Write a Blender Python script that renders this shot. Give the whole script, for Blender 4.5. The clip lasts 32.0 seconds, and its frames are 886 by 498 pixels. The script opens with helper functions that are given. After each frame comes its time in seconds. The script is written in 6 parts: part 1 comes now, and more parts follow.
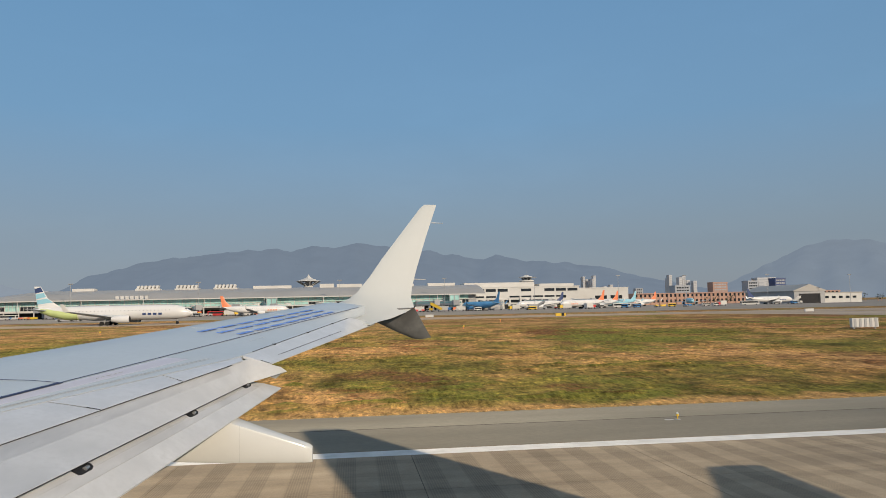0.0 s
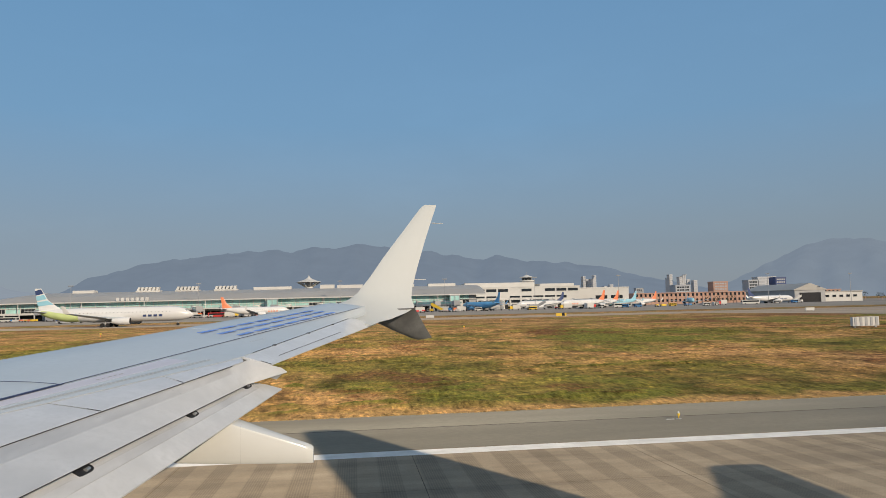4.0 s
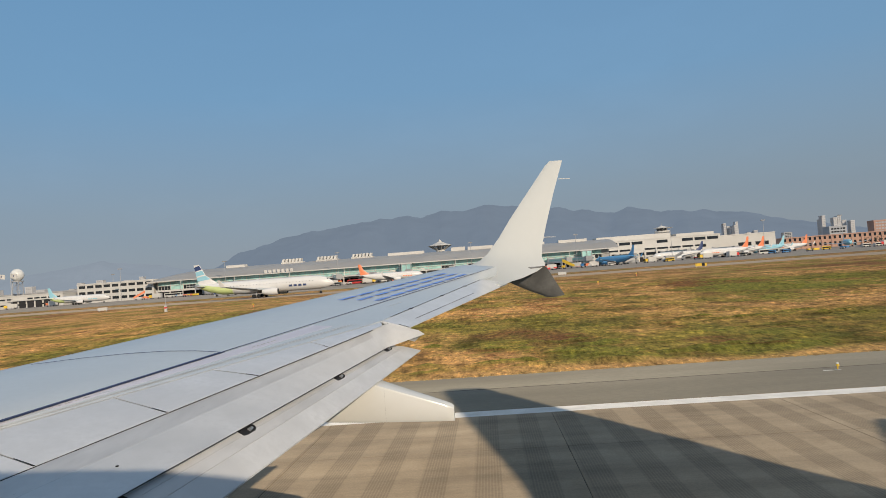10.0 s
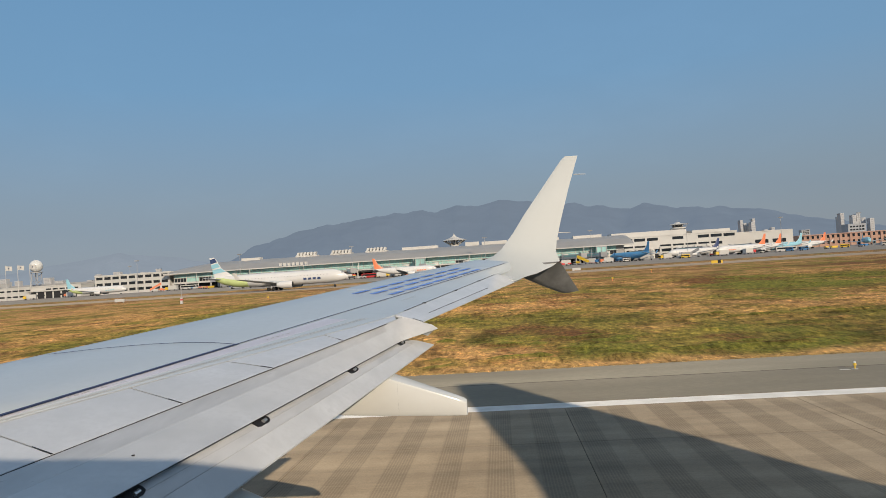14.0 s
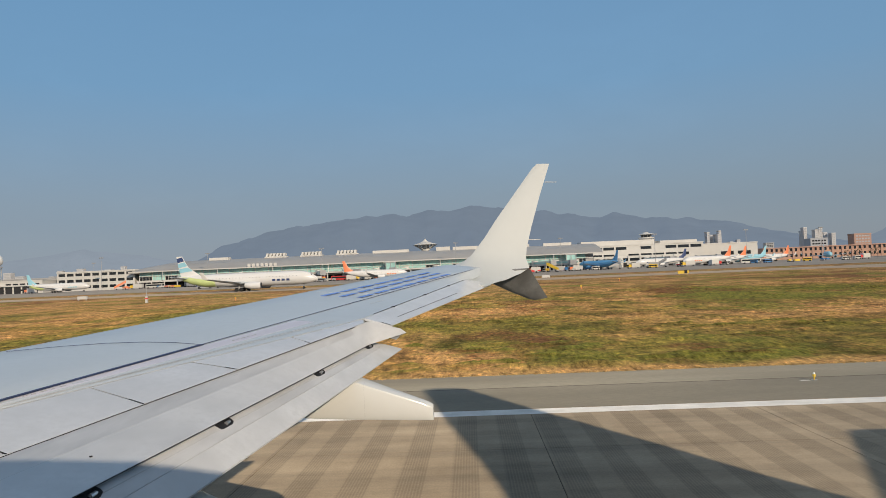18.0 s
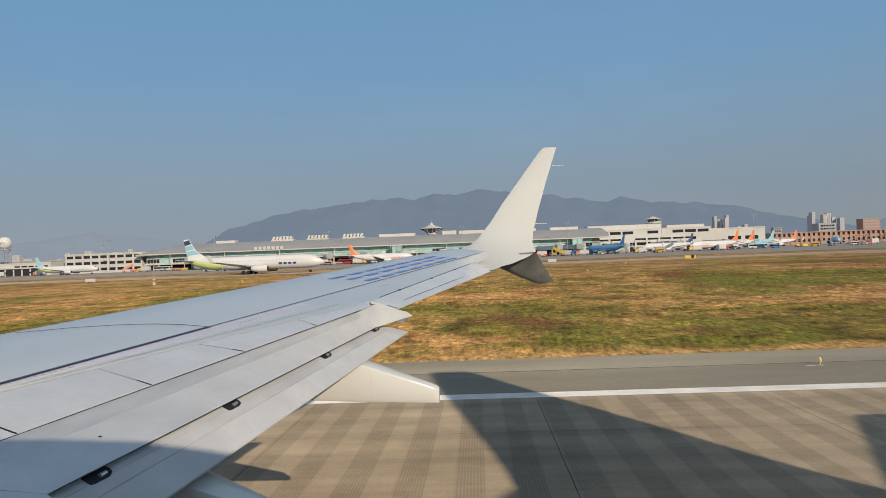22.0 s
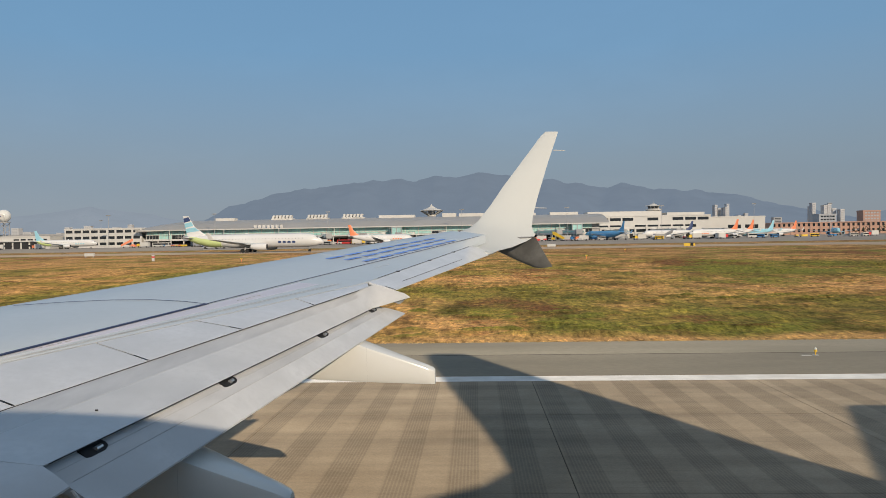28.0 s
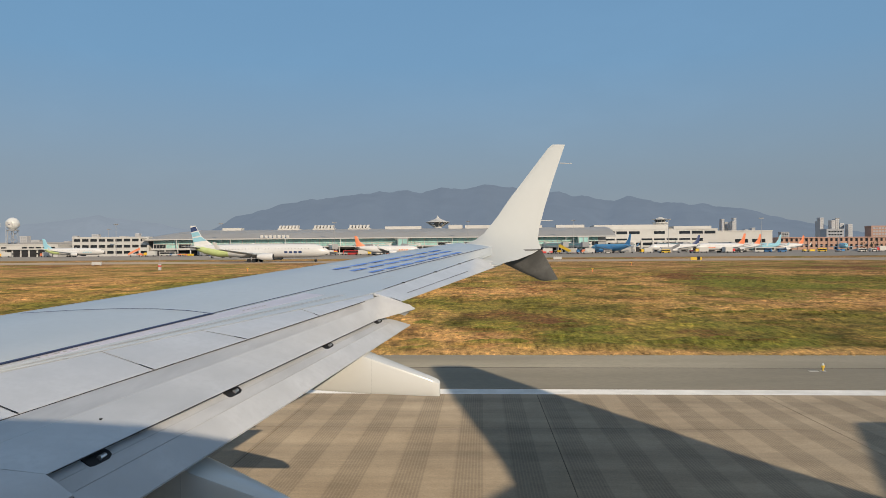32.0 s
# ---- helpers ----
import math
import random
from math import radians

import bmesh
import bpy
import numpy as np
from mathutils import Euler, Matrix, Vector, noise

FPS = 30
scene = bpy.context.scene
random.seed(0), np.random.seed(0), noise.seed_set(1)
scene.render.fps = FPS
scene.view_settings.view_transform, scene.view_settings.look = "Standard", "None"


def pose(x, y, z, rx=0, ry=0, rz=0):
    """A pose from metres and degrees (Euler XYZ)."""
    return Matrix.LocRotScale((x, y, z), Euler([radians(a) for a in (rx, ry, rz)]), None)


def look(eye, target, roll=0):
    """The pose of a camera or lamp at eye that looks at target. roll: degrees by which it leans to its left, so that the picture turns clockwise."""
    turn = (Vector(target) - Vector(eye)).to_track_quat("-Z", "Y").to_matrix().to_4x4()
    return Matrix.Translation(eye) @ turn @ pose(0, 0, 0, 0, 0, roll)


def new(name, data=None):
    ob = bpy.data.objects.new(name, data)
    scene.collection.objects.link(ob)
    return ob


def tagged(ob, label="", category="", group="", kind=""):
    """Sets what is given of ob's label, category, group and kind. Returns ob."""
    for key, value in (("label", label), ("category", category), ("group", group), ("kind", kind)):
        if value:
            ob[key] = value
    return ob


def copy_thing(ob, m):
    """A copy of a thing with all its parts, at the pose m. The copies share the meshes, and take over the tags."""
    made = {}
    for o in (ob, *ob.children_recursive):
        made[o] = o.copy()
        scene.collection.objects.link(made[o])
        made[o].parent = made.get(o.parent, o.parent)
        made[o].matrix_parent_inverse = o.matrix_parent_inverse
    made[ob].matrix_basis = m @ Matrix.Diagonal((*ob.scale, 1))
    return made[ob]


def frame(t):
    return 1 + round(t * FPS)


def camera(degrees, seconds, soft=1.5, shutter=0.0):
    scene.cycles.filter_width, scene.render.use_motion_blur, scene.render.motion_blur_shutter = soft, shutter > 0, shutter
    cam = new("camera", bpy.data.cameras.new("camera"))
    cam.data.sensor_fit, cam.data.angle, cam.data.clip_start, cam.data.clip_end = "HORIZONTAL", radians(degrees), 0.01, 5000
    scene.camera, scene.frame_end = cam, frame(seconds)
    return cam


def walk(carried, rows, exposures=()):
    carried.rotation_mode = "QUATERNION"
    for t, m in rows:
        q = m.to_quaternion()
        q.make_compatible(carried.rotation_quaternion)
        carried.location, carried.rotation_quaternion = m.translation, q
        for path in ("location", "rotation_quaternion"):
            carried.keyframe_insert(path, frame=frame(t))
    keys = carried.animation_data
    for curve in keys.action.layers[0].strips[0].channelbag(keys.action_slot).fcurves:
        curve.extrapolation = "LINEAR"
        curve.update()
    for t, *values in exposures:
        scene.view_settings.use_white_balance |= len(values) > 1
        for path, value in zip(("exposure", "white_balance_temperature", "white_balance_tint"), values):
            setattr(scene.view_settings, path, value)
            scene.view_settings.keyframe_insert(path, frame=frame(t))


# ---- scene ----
# The camera sits behind a cabin window of an airliner; x is aft, y is out along the right wing, z is up.
EXPO = 0.02
cam = camera(64.19, 32.0, soft=0.55)
ROWS = [
    (0, -0.014, 1.491, 4.124, -7.25, 4.53, -1.12), (0.5, -0.015, 1.496, 4.122, -7.29, 4.56, -1.13), (1, -0.009, 1.494, 4.123, -7.29, 4.54, -1.06),
    (1.5, -0.011, 1.497, 4.116, -7.36, 4.56, -1.28), (2, -0.012, 1.495, 4.115, -7.37, 4.60, -1.22), (2.5, -0.011, 1.492, 4.118, -7.32, 4.52, -1.23),
    (3, -0.010, 1.494, 4.120, -7.26, 4.47, -1.30), (3.5, -0.013, 1.497, 4.119, -7.24, 4.54, -1.36), (5.5, -0.010, 1.493, 4.121, -7.19, 4.60, -1.29),
    (6, -0.008, 1.493, 4.118, -7.18, 4.63, -1.48), (6.5, -0.012, 1.495, 4.116, -7.20, 4.54, -1.47), (7, -0.007, 1.499, 4.118, -7.10, 4.32, -1.61),
    (7.5, -0.004, 1.501, 4.119, -6.32, 3.93, -1.92), (8, -0.004, 1.499, 4.117, -3.96, 3.84, -2.51), (8.5, -0.003, 1.500, 4.122, -0.97, 3.28, -3.50),
    (9, 0.000, 1.502, 4.124, 1.32, 2.80, -4.07), (9.5, -0.003, 1.499, 4.124, 2.59, 2.22, -4.16), (10, -0.004, 1.499, 4.125, 3.35, 1.80, -4.22),
    (10.5, -0.001, 1.503, 4.124, 3.90, 1.48, -4.26), (11, -0.005, 1.496, 4.122, 4.32, 1.40, -4.18), (11.5, -0.005, 1.497, 4.123, 4.62, 1.29, -4.10),
    (12, -0.005, 1.500, 4.123, 4.83, 1.40, -4.20), (12.5, -0.006, 1.497, 4.124, 4.92, 1.48, -4.03), (13, -0.005, 1.495, 4.122, 4.84, 1.50, -4.03),
    (13.5, -0.006, 1.499, 4.124, 4.64, 1.49, -3.81), (14, -0.004, 1.497, 4.123, 4.52, 1.45, -3.71), (14.5, -0.002, 1.499, 4.123, 4.37, 1.72, -3.70),
    (16.5, 0.002, 1.500, 4.123, 2.40, 2.05, -2.85), (17, 0.002, 1.500, 4.118, 2.20, 1.71, -2.65), (17.5, 0.004, 1.500, 4.121, 2.21, 1.62, -2.50),
    (18, 0.003, 1.500, 4.122, 2.14, 1.69, -2.42), (18.5, 0.002, 1.499, 4.122, 2.15, 1.73, -2.28), (19, 0.002, 1.502, 4.121, 2.09, 1.64, -2.47),
    (19.5, 0.000, 1.500, 4.117, 2.11, 1.60, -2.59), (20, -0.002, 1.499, 4.111, 2.30, 1.77, -2.37), (20.5, 0.001, 1.502, 4.116, 2.42, 1.65, -2.38),
    (21, 0.005, 1.499, 4.121, 2.60, 1.25, -2.41), (21.5, 0.004, 1.499, 4.118, 2.72, 1.00, -2.37), (22, 0.002, 1.502, 4.118, 2.70, 0.40, -2.21),
    (22.5, 0.002, 1.500, 4.111, 2.66, -0.85, -2.04), (23, 0.004, 1.505, 4.118, 2.62, -2.43, -1.85), (23.5, 0.006, 1.503, 4.120, 2.68, -3.04, -1.55),
    (24, 0.002, 1.499, 4.118, 2.57, -2.95, -1.30), (24.5, 0.006, 1.503, 4.114, 2.52, -2.80, -1.47), (25, 0.006, 1.503, 4.118, 2.49, -2.51, -1.39),
    (25.5, 0.007, 1.500, 4.118, 2.49, -2.16, -1.44), (27.5, 0.014, 1.509, 4.120, 2.51, -1.39, -1.27), (28, 0.009, 1.504, 4.117, 2.69, -1.03, -0.95),
    (28.5, 0.012, 1.506, 4.120, 2.80, -0.98, -0.91), (29, 0.014, 1.505, 4.121, 2.88, -1.01, -1.01), (29.5, 0.014, 1.510, 4.120, 2.65, -0.81, -0.97),
    (30, 0.012, 1.505, 4.120, 2.69, -0.74, -0.72), (30.5, 0.015, 1.507, 4.118, 2.83, -0.63, -0.82), (31, 0.015, 1.508, 4.119, 2.98, -0.34, -0.72),
    (31.5, 0.015, 1.507, 4.123, 3.12, -0.25, -0.70), (32, 0.010, 1.505, 4.119, 3.16, -0.08, -0.43),
]
walk(cam, [(t, pose(x, y, z, 90 + pitch, 0, yaw) @ pose(0, 0, 0, 0, 0, roll)) for t, x, y, z, yaw, pitch, roll in ROWS],
     [(0, EXPO, 6850, 10), (32, EXPO, 6850, 10)])

# ---- light ----
TO_SUN = Vector((1.317, -2.05, 1.0)).normalized()
world = bpy.data.worlds.new("sky")
scene.world = world
world.use_nodes = True
wn = world.node_tree
sky = wn.nodes.new("ShaderNodeTexSky")
sky.sky_type = "NISHITA"
sky.sun_disc = False
sky.sun_elevation = math.asin(TO_SUN.z)
sky.sun_rotation = -math.atan2(TO_SUN.x, TO_SUN.y)
sky.air_density, sky.dust_density, sky.ozone_density = 1.0, 1.0, 1.0
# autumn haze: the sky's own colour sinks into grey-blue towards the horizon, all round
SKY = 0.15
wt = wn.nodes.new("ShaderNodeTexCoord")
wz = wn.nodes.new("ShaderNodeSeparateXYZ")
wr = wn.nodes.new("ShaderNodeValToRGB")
# the two top stops are added brightness overhead, to lift the shadows
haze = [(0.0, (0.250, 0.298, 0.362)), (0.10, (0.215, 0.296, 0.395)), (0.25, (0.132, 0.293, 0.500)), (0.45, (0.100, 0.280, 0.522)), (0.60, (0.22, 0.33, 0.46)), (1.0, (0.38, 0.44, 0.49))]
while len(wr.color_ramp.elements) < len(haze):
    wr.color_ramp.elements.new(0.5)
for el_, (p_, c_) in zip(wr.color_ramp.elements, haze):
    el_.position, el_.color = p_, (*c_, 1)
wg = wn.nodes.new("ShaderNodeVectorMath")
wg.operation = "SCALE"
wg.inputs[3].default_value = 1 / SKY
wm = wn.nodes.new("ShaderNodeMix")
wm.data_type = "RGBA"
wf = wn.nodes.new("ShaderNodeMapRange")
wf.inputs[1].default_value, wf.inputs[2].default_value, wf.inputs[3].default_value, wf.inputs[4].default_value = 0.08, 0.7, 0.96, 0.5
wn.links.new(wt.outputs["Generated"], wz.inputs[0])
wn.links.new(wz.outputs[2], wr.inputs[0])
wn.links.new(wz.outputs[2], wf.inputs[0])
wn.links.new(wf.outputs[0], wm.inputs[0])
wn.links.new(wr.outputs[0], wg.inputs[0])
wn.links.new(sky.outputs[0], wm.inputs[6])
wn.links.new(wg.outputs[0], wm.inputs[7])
# the sky deepens slowly aft, and thin high wisps drift in it
wa = wn.nodes.new("ShaderNodeMapRange")
wa.inputs[1].default_value, wa.inputs[2].default_value, wa.inputs[3].default_value, wa.inputs[4].default_value = -0.5, 0.7, 1.04, 0.87
wn.links.new(wz.outputs[0], wa.inputs[0])
wp = wn.nodes.new("ShaderNodeMapping")
wp.inputs["Scale"].default_value = (3.0, 3.0, 7.0)
wp.inputs["Rotation"].default_value = (0.2, 0.5, 0.3)
wn.links.new(wt.outputs["Generated"], wp.inputs[0])
wc = wn.nodes.new("ShaderNodeTexNoise")
wc.inputs["Scale"].default_value, wc.inputs["Detail"].default_value, wc.inputs["Roughness"].default_value = 1.6, 6.0, 0.6
wn.links.new(wp.outputs[0], wc.inputs["Vector"])
ww_ = wn.nodes.new("ShaderNodeMapRange")
ww_.inputs[1].default_value, ww_.inputs[2].default_value, ww_.inputs[3].default_value, ww_.inputs[4].default_value = 0.5, 0.75, 1.0, 1.035
wn.links.new(wc.outputs[0], ww_.inputs[0])
wk = wn.nodes.new("ShaderNodeMath")
wk.operation = "MULTIPLY"
wn.links.new(wa.outputs[0], wk.inputs[0])
wn.links.new(ww_.outputs[0], wk.inputs[1])
wv = wn.nodes.new("ShaderNodeVectorMath")
wv.operation = "SCALE"
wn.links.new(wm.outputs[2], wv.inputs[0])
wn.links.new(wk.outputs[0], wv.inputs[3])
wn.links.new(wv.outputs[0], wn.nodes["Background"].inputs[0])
wn.nodes["Background"].inputs[1].default_value = SKY
sun_data = bpy.data.lights.new("sun", "SUN")
sun_data.energy, sun_data.angle, sun_data.color = 3.35, radians(0.5), (1.0, 0.86, 0.69)
sun = new("sun", sun_data)
sun.matrix_world = look(TO_SUN * 100, (0, 0, 0))

# ---- materials ----
def node_set(name):
    m = bpy.data.materials.new(name)
    m.use_nodes = True
    return m, m.node_tree, m.node_tree.nodes["Principled BSDF"]


def coords(nt, scale=(1, 1, 1), space="Object"):
    tc = nt.nodes.new("ShaderNodeTexCoord")
    mp = nt.nodes.new("ShaderNodeMapping")
    mp.inputs["Scale"].default_value = scale
    nt.links.new(tc.outputs[space], mp.inputs[0])
    return mp.outputs[0]


def noise_at(nt, vec, scale, detail=4, rough=0.55):
    n = nt.nodes.new("ShaderNodeTexNoise")
    n.inputs["Scale"].default_value, n.inputs["Detail"].default_value, n.inputs["Roughness"].default_value = scale, detail, rough
    nt.links.new(vec, n.inputs["Vector"])
    return n.outputs["Fac"]


def ramp(nt, fac, stops):
    r = nt.nodes.new("ShaderNodeValToRGB")
    while len(r.color_ramp.elements) < len(stops):
        r.color_ramp.elements.new(0.5)
    for e, (p, c) in zip(r.color_ramp.elements, stops):
        e.position, e.color = p, (*c, 1)
    nt.links.new(fac, r.inputs[0])
    return r.outputs[0]


def mix(nt, a, b, fac, mode="MIX"):
    m = nt.nodes.new("ShaderNodeMix")
    m.data_type, m.blend_type = "RGBA", mode
    for sock, v in ((m.inputs[0], fac), (m.inputs[6], a), (m.inputs[7], b)):
        if isinstance(v, (int, float)):
            sock.default_value = v
        elif isinstance(v, tuple):
            sock.default_value = (*v, 1)
        else:
            nt.links.new(v, sock)
    return m.outputs[2]


def bump(nt, height, strength, dist, bsdf):
    b = nt.nodes.new("ShaderNodeBump")
    b.inputs["Strength"].default_value, b.inputs["Distance"].default_value = strength, dist
    nt.links.new(height, b.inputs["Height"])
    nt.links.new(b.outputs[0], bsdf.inputs["Normal"])


def painted(name, c, rough=0.4, metal=0.0, vary=0.12, scale=1.0, grain=30.0, bumpy=0.02, space="Object", stretch=(1, 1, 1)):
    """A coat of colour with stains at two scales and fine relief."""
    m, nt, b = node_set(name)
    v = coords(nt, stretch, space)
    big, fine = noise_at(nt, v, scale), noise_at(nt, v, grain, 3)
    lo, hi = tuple(x * (1 - vary) for x in c), tuple(min(1, x * (1 + vary * 0.6)) for x in c)
    col = ramp(nt, big, [(0.3, lo), (0.7, hi)])
    col = mix(nt, col, tuple(x * (1 - vary) for x in c), fine_fac(nt, fine))
    info = nt.nodes.new("ShaderNodeObjectInfo")
    hsv = nt.nodes.new("ShaderNodeHueSaturation")
    rng = nt.nodes.new("ShaderNodeMapRange")
    rng.inputs[3].default_value, rng.inputs[4].default_value = 1 - vary * 0.35, 1 + vary * 0.35
    nt.links.new(info.outputs["Random"], rng.inputs[0])
    nt.links.new(rng.outputs[0], hsv.inputs["Value"])
    nt.links.new(col, hsv.inputs["Color"])
    nt.links.new(hsv.outputs[0], b.inputs["Base Color"])
    b.inputs["Roughness"].default_value, b.inputs["Metallic"].default_value = rough, metal
    if bumpy:
        bump(nt, fine, bumpy * 10, 0.01, b)
    return m


def fine_fac(nt, fac):
    r = nt.nodes.new("ShaderNodeMapRange")
    r.inputs[1].default_value, r.inputs[2].default_value, r.inputs[3].default_value, r.inputs[4].default_value = 0.4, 0.75, 0.0, 0.6
    nt.links.new(fac, r.inputs[0])
    return r.outputs[0]


def glassy(name, c, rough=0.08):
    m, nt, b = node_set(name)
    col = ramp(nt, noise_at(nt, coords(nt), 0.25, 2), [(0.35, tuple(x * 0.75 for x in c)), (0.65, c)])
    nt.links.new(col, b.inputs["Base Color"])
    b.inputs["Roughness"].default_value = rough
    return m


def grass_ground(name, gain, tint=(1.11, 0.97, 0.89)):
    """Patchy autumn grass: straw verge, green and straw beyond, tan with rusty streaks farther out."""
    m, nt, b = node_set(name)
    v = coords(nt, (1, 1, 1))
    streak = coords(nt, (0.45, 0.35, 1))
    patch = ramp(nt, noise_at(nt, coords(nt, (0.055, 0.040, 1)), 1.0, 9, 0.66),
                 [(0.34, (0.13, 0.15, 0.042)), (0.42, (0.24, 0.215, 0.07)), (0.47, (0.44, 0.305, 0.125)), (0.53, (0.60, 0.41, 0.20)), (0.575, (0.30, 0.165, 0.08)), (0.61, (0.38, 0.27, 0.12)), (0.68, (0.13, 0.075, 0.05))])
    lush = noise_at(nt, coords(nt, (0.045, 0.032, 1)), 1.0, 8, 0.66)
    green = ramp(nt, noise_at(nt, streak, 0.6, 6, 0.7), [(0.38, (0.115, 0.155, 0.032)), (0.6, (0.27, 0.275, 0.072))])
    pick = nt.nodes.new("ShaderNodeMapRange")
    pick.inputs[1].default_value, pick.inputs[2].default_value, pick.inputs[3].default_value, pick.inputs[4].default_value = 0.50, 0.58, 0.0, 0.85
    # greener in a belt beyond the verge, drier farther out
    sep0 = nt.nodes.new("ShaderNodeSeparateXYZ")
    nt.links.new(v, sep0.inputs[0])
    belt = nt.nodes.new("ShaderNodeMapRange")
    belt.inputs[1].default_value, belt.inputs[2].default_value, belt.inputs[3].default_value, belt.inputs[4].default_value = 40.0, 160.0, 0.045, -0.005
    nt.links.new(sep0.outputs[1], belt.inputs[0])
    wet = nt.nodes.new("ShaderNodeMath")
    wet.operation = "ADD"
    nt.links.new(lush, wet.inputs[0])
    nt.links.new(belt.outputs[0], wet.inputs[1])
    nt.links.new(wet.outputs[0], pick.inputs[0])
    col = mix(nt, patch, green, pick.outputs[0])
    tan = ramp(nt, noise_at(nt, coords(nt, (0.022, 0.022, 1)), 1.0, 9, 0.68), [(0.36, (0.20, 0.115, 0.07)), (0.44, (0.36, 0.25, 0.13)), (0.52, (0.52, 0.37, 0.21)), (0.57, (0.28, 0.20, 0.09)), (0.62, (0.16, 0.16, 0.06))])
    dry = nt.nodes.new("ShaderNodeMapRange")
    dry.inputs[1].default_value, dry.inputs[2].default_value, dry.inputs[3].default_value, dry.inputs[4].default_value = 90.0, 180.0, 0.0, 0.62
    nt.links.new(sep0.outputs[1], dry.inputs[0])
    col = mix(nt, col, tan, dry.outputs[0])
    over = ramp(nt, noise_at(nt, coords(nt, (0.8, 1, 1)), 1.3, 10, 0.85), [(0.38, (0.50, 0.50, 0.50)), (0.5, (0.97, 0.97, 0.97)), (0.64, (1.32, 1.28, 1.2))])
    col = mix(nt, col, over, 0.75, "MULTIPLY")
    tuffet = ramp(nt, noise_at(nt, coords(nt, (0.40, 0.20, 1)), 1.0, 7, 0.72), [(0.38, (0.55, 0.53, 0.51)), (0.48, (1.0, 1.0, 1.0)), (0.62, (1.40, 1.36, 1.30))])
    col = mix(nt, col, tuffet, 0.95, "MULTIPLY")
    # mown swaths and matted straw, drawn out along the field
    swath = ramp(nt, noise_at(nt, coords(nt, (0.16, 0.10, 1)), 1.0, 7, 0.68), [(0.36, (0.60, 0.58, 0.54)), (0.5, (1.0, 1.0, 1.0)), (0.63, (1.34, 1.30, 1.24))])
    col = mix(nt, col, swath, 0.55, "MULTIPLY")
    clump = ramp(nt, noise_at(nt, coords(nt, (2.4, 0.75, 1)), 1.0, 7, 0.8), [(0.38, (0.40, 0.41, 0.40)), (0.47, (0.95, 0.95, 0.95)), (0.53, (1.0, 1.0, 1.0)), (0.62, (1.55, 1.47, 1.33))])
    col = mix(nt, col, clump, 0.8, "MULTIPLY")
    # single tussocks and straws
    straw = ramp(nt, noise_at(nt, coords(nt, (4.0, 1.6, 6)), 1.0, 6, 0.75), [(0.38, (0.34, 0.34, 0.32)), (0.47, (0.92, 0.92, 0.92)), (0.53, (1.0, 1.0, 1.0)), (0.61, (1.75, 1.66, 1.48))])
    col = mix(nt, col, straw, 0.7, "MULTIPLY")
    # rusty dead patches and fresh green ones, with ragged rims
    rust = nt.nodes.new("ShaderNodeMapRange")
    rust.inputs[1].default_value, rust.inputs[2].default_value, rust.inputs[3].default_value, rust.inputs[4].default_value = 0.545, 0.60, 0.0, 0.85
    nt.links.new(noise_at(nt, coords(nt, (0.050, 0.034, 1)), 1.0, 9, 0.62), rust.inputs[0])
    col = mix(nt, col, mix(nt, mix(nt, (0.20, 0.105, 0.06), clump, 0.9, "MULTIPLY"), straw, 0.7, "MULTIPLY"), rust.outputs[0])
    fresh = nt.nodes.new("ShaderNodeMapRange")
    fresh.inputs[1].default_value, fresh.inputs[2].default_value, fresh.inputs[3].default_value, fresh.inputs[4].default_value = 0.525, 0.60, 0.0, 0.78
    nt.links.new(noise_at(nt, coords(nt, (0.048, 0.040, 3)), 1.0, 9, 0.64), fresh.inputs[0])
    col = mix(nt, col, mix(nt, mix(nt, (0.19, 0.24, 0.05), clump, 0.9, "MULTIPLY"), straw, 0.7, "MULTIPLY"), fresh.outputs[0])
    # a mown yellow verge along the pavement
    sep = nt.nodes.new("ShaderNodeSeparateXYZ")
    nt.links.new(v, sep.inputs[0])
    wob = nt.nodes.new("ShaderNodeMath")
    wob.operation = "MULTIPLY_ADD"
    wob.inputs[1].default_value = 5.0
    nt.links.new(noise_at(nt, streak, 0.5, 4), wob.inputs[0])
    nt.links.new(sep.outputs[1], wob.inputs[2])
    verge = nt.nodes.new("ShaderNodeMapRange")
    verge.inputs[1].default_value, verge.inputs[2].default_value, verge.inputs[3].default_value, verge.inputs[4].default_value = 31.6, 32.8, 0.8, 0.0
    nt.links.new(wob.outputs[0], verge.inputs[0])
    col = mix(nt, col, mix(nt, mix(nt, (0.66, 0.45, 0.21), clump, 0.8, "MULTIPLY"), straw, 0.7, "MULTIPLY"), verge.outputs[0])
    speck = noise_at(nt, coords(nt, (0.6, 1, 1)), 9.0, 5, 0.7)
    col = mix(nt, col, ramp(nt, speck, [(0.35, (0.55, 0.55, 0.55)), (0.65, (1.30, 1.26, 1.18))]), 0.5, "MULTIPLY")
    col = mix(nt, col, tuple(gain * c for c in tint), 1.0, "MULTIPLY")
    nt.links.new(col, b.inputs["Base Color"])
    b.inputs["Roughness"].default_value = 1.0
    b.inputs["Specular IOR Level"].default_value = 0.1
    bump(nt, speck, 0.6, 0.07, b)
    return m


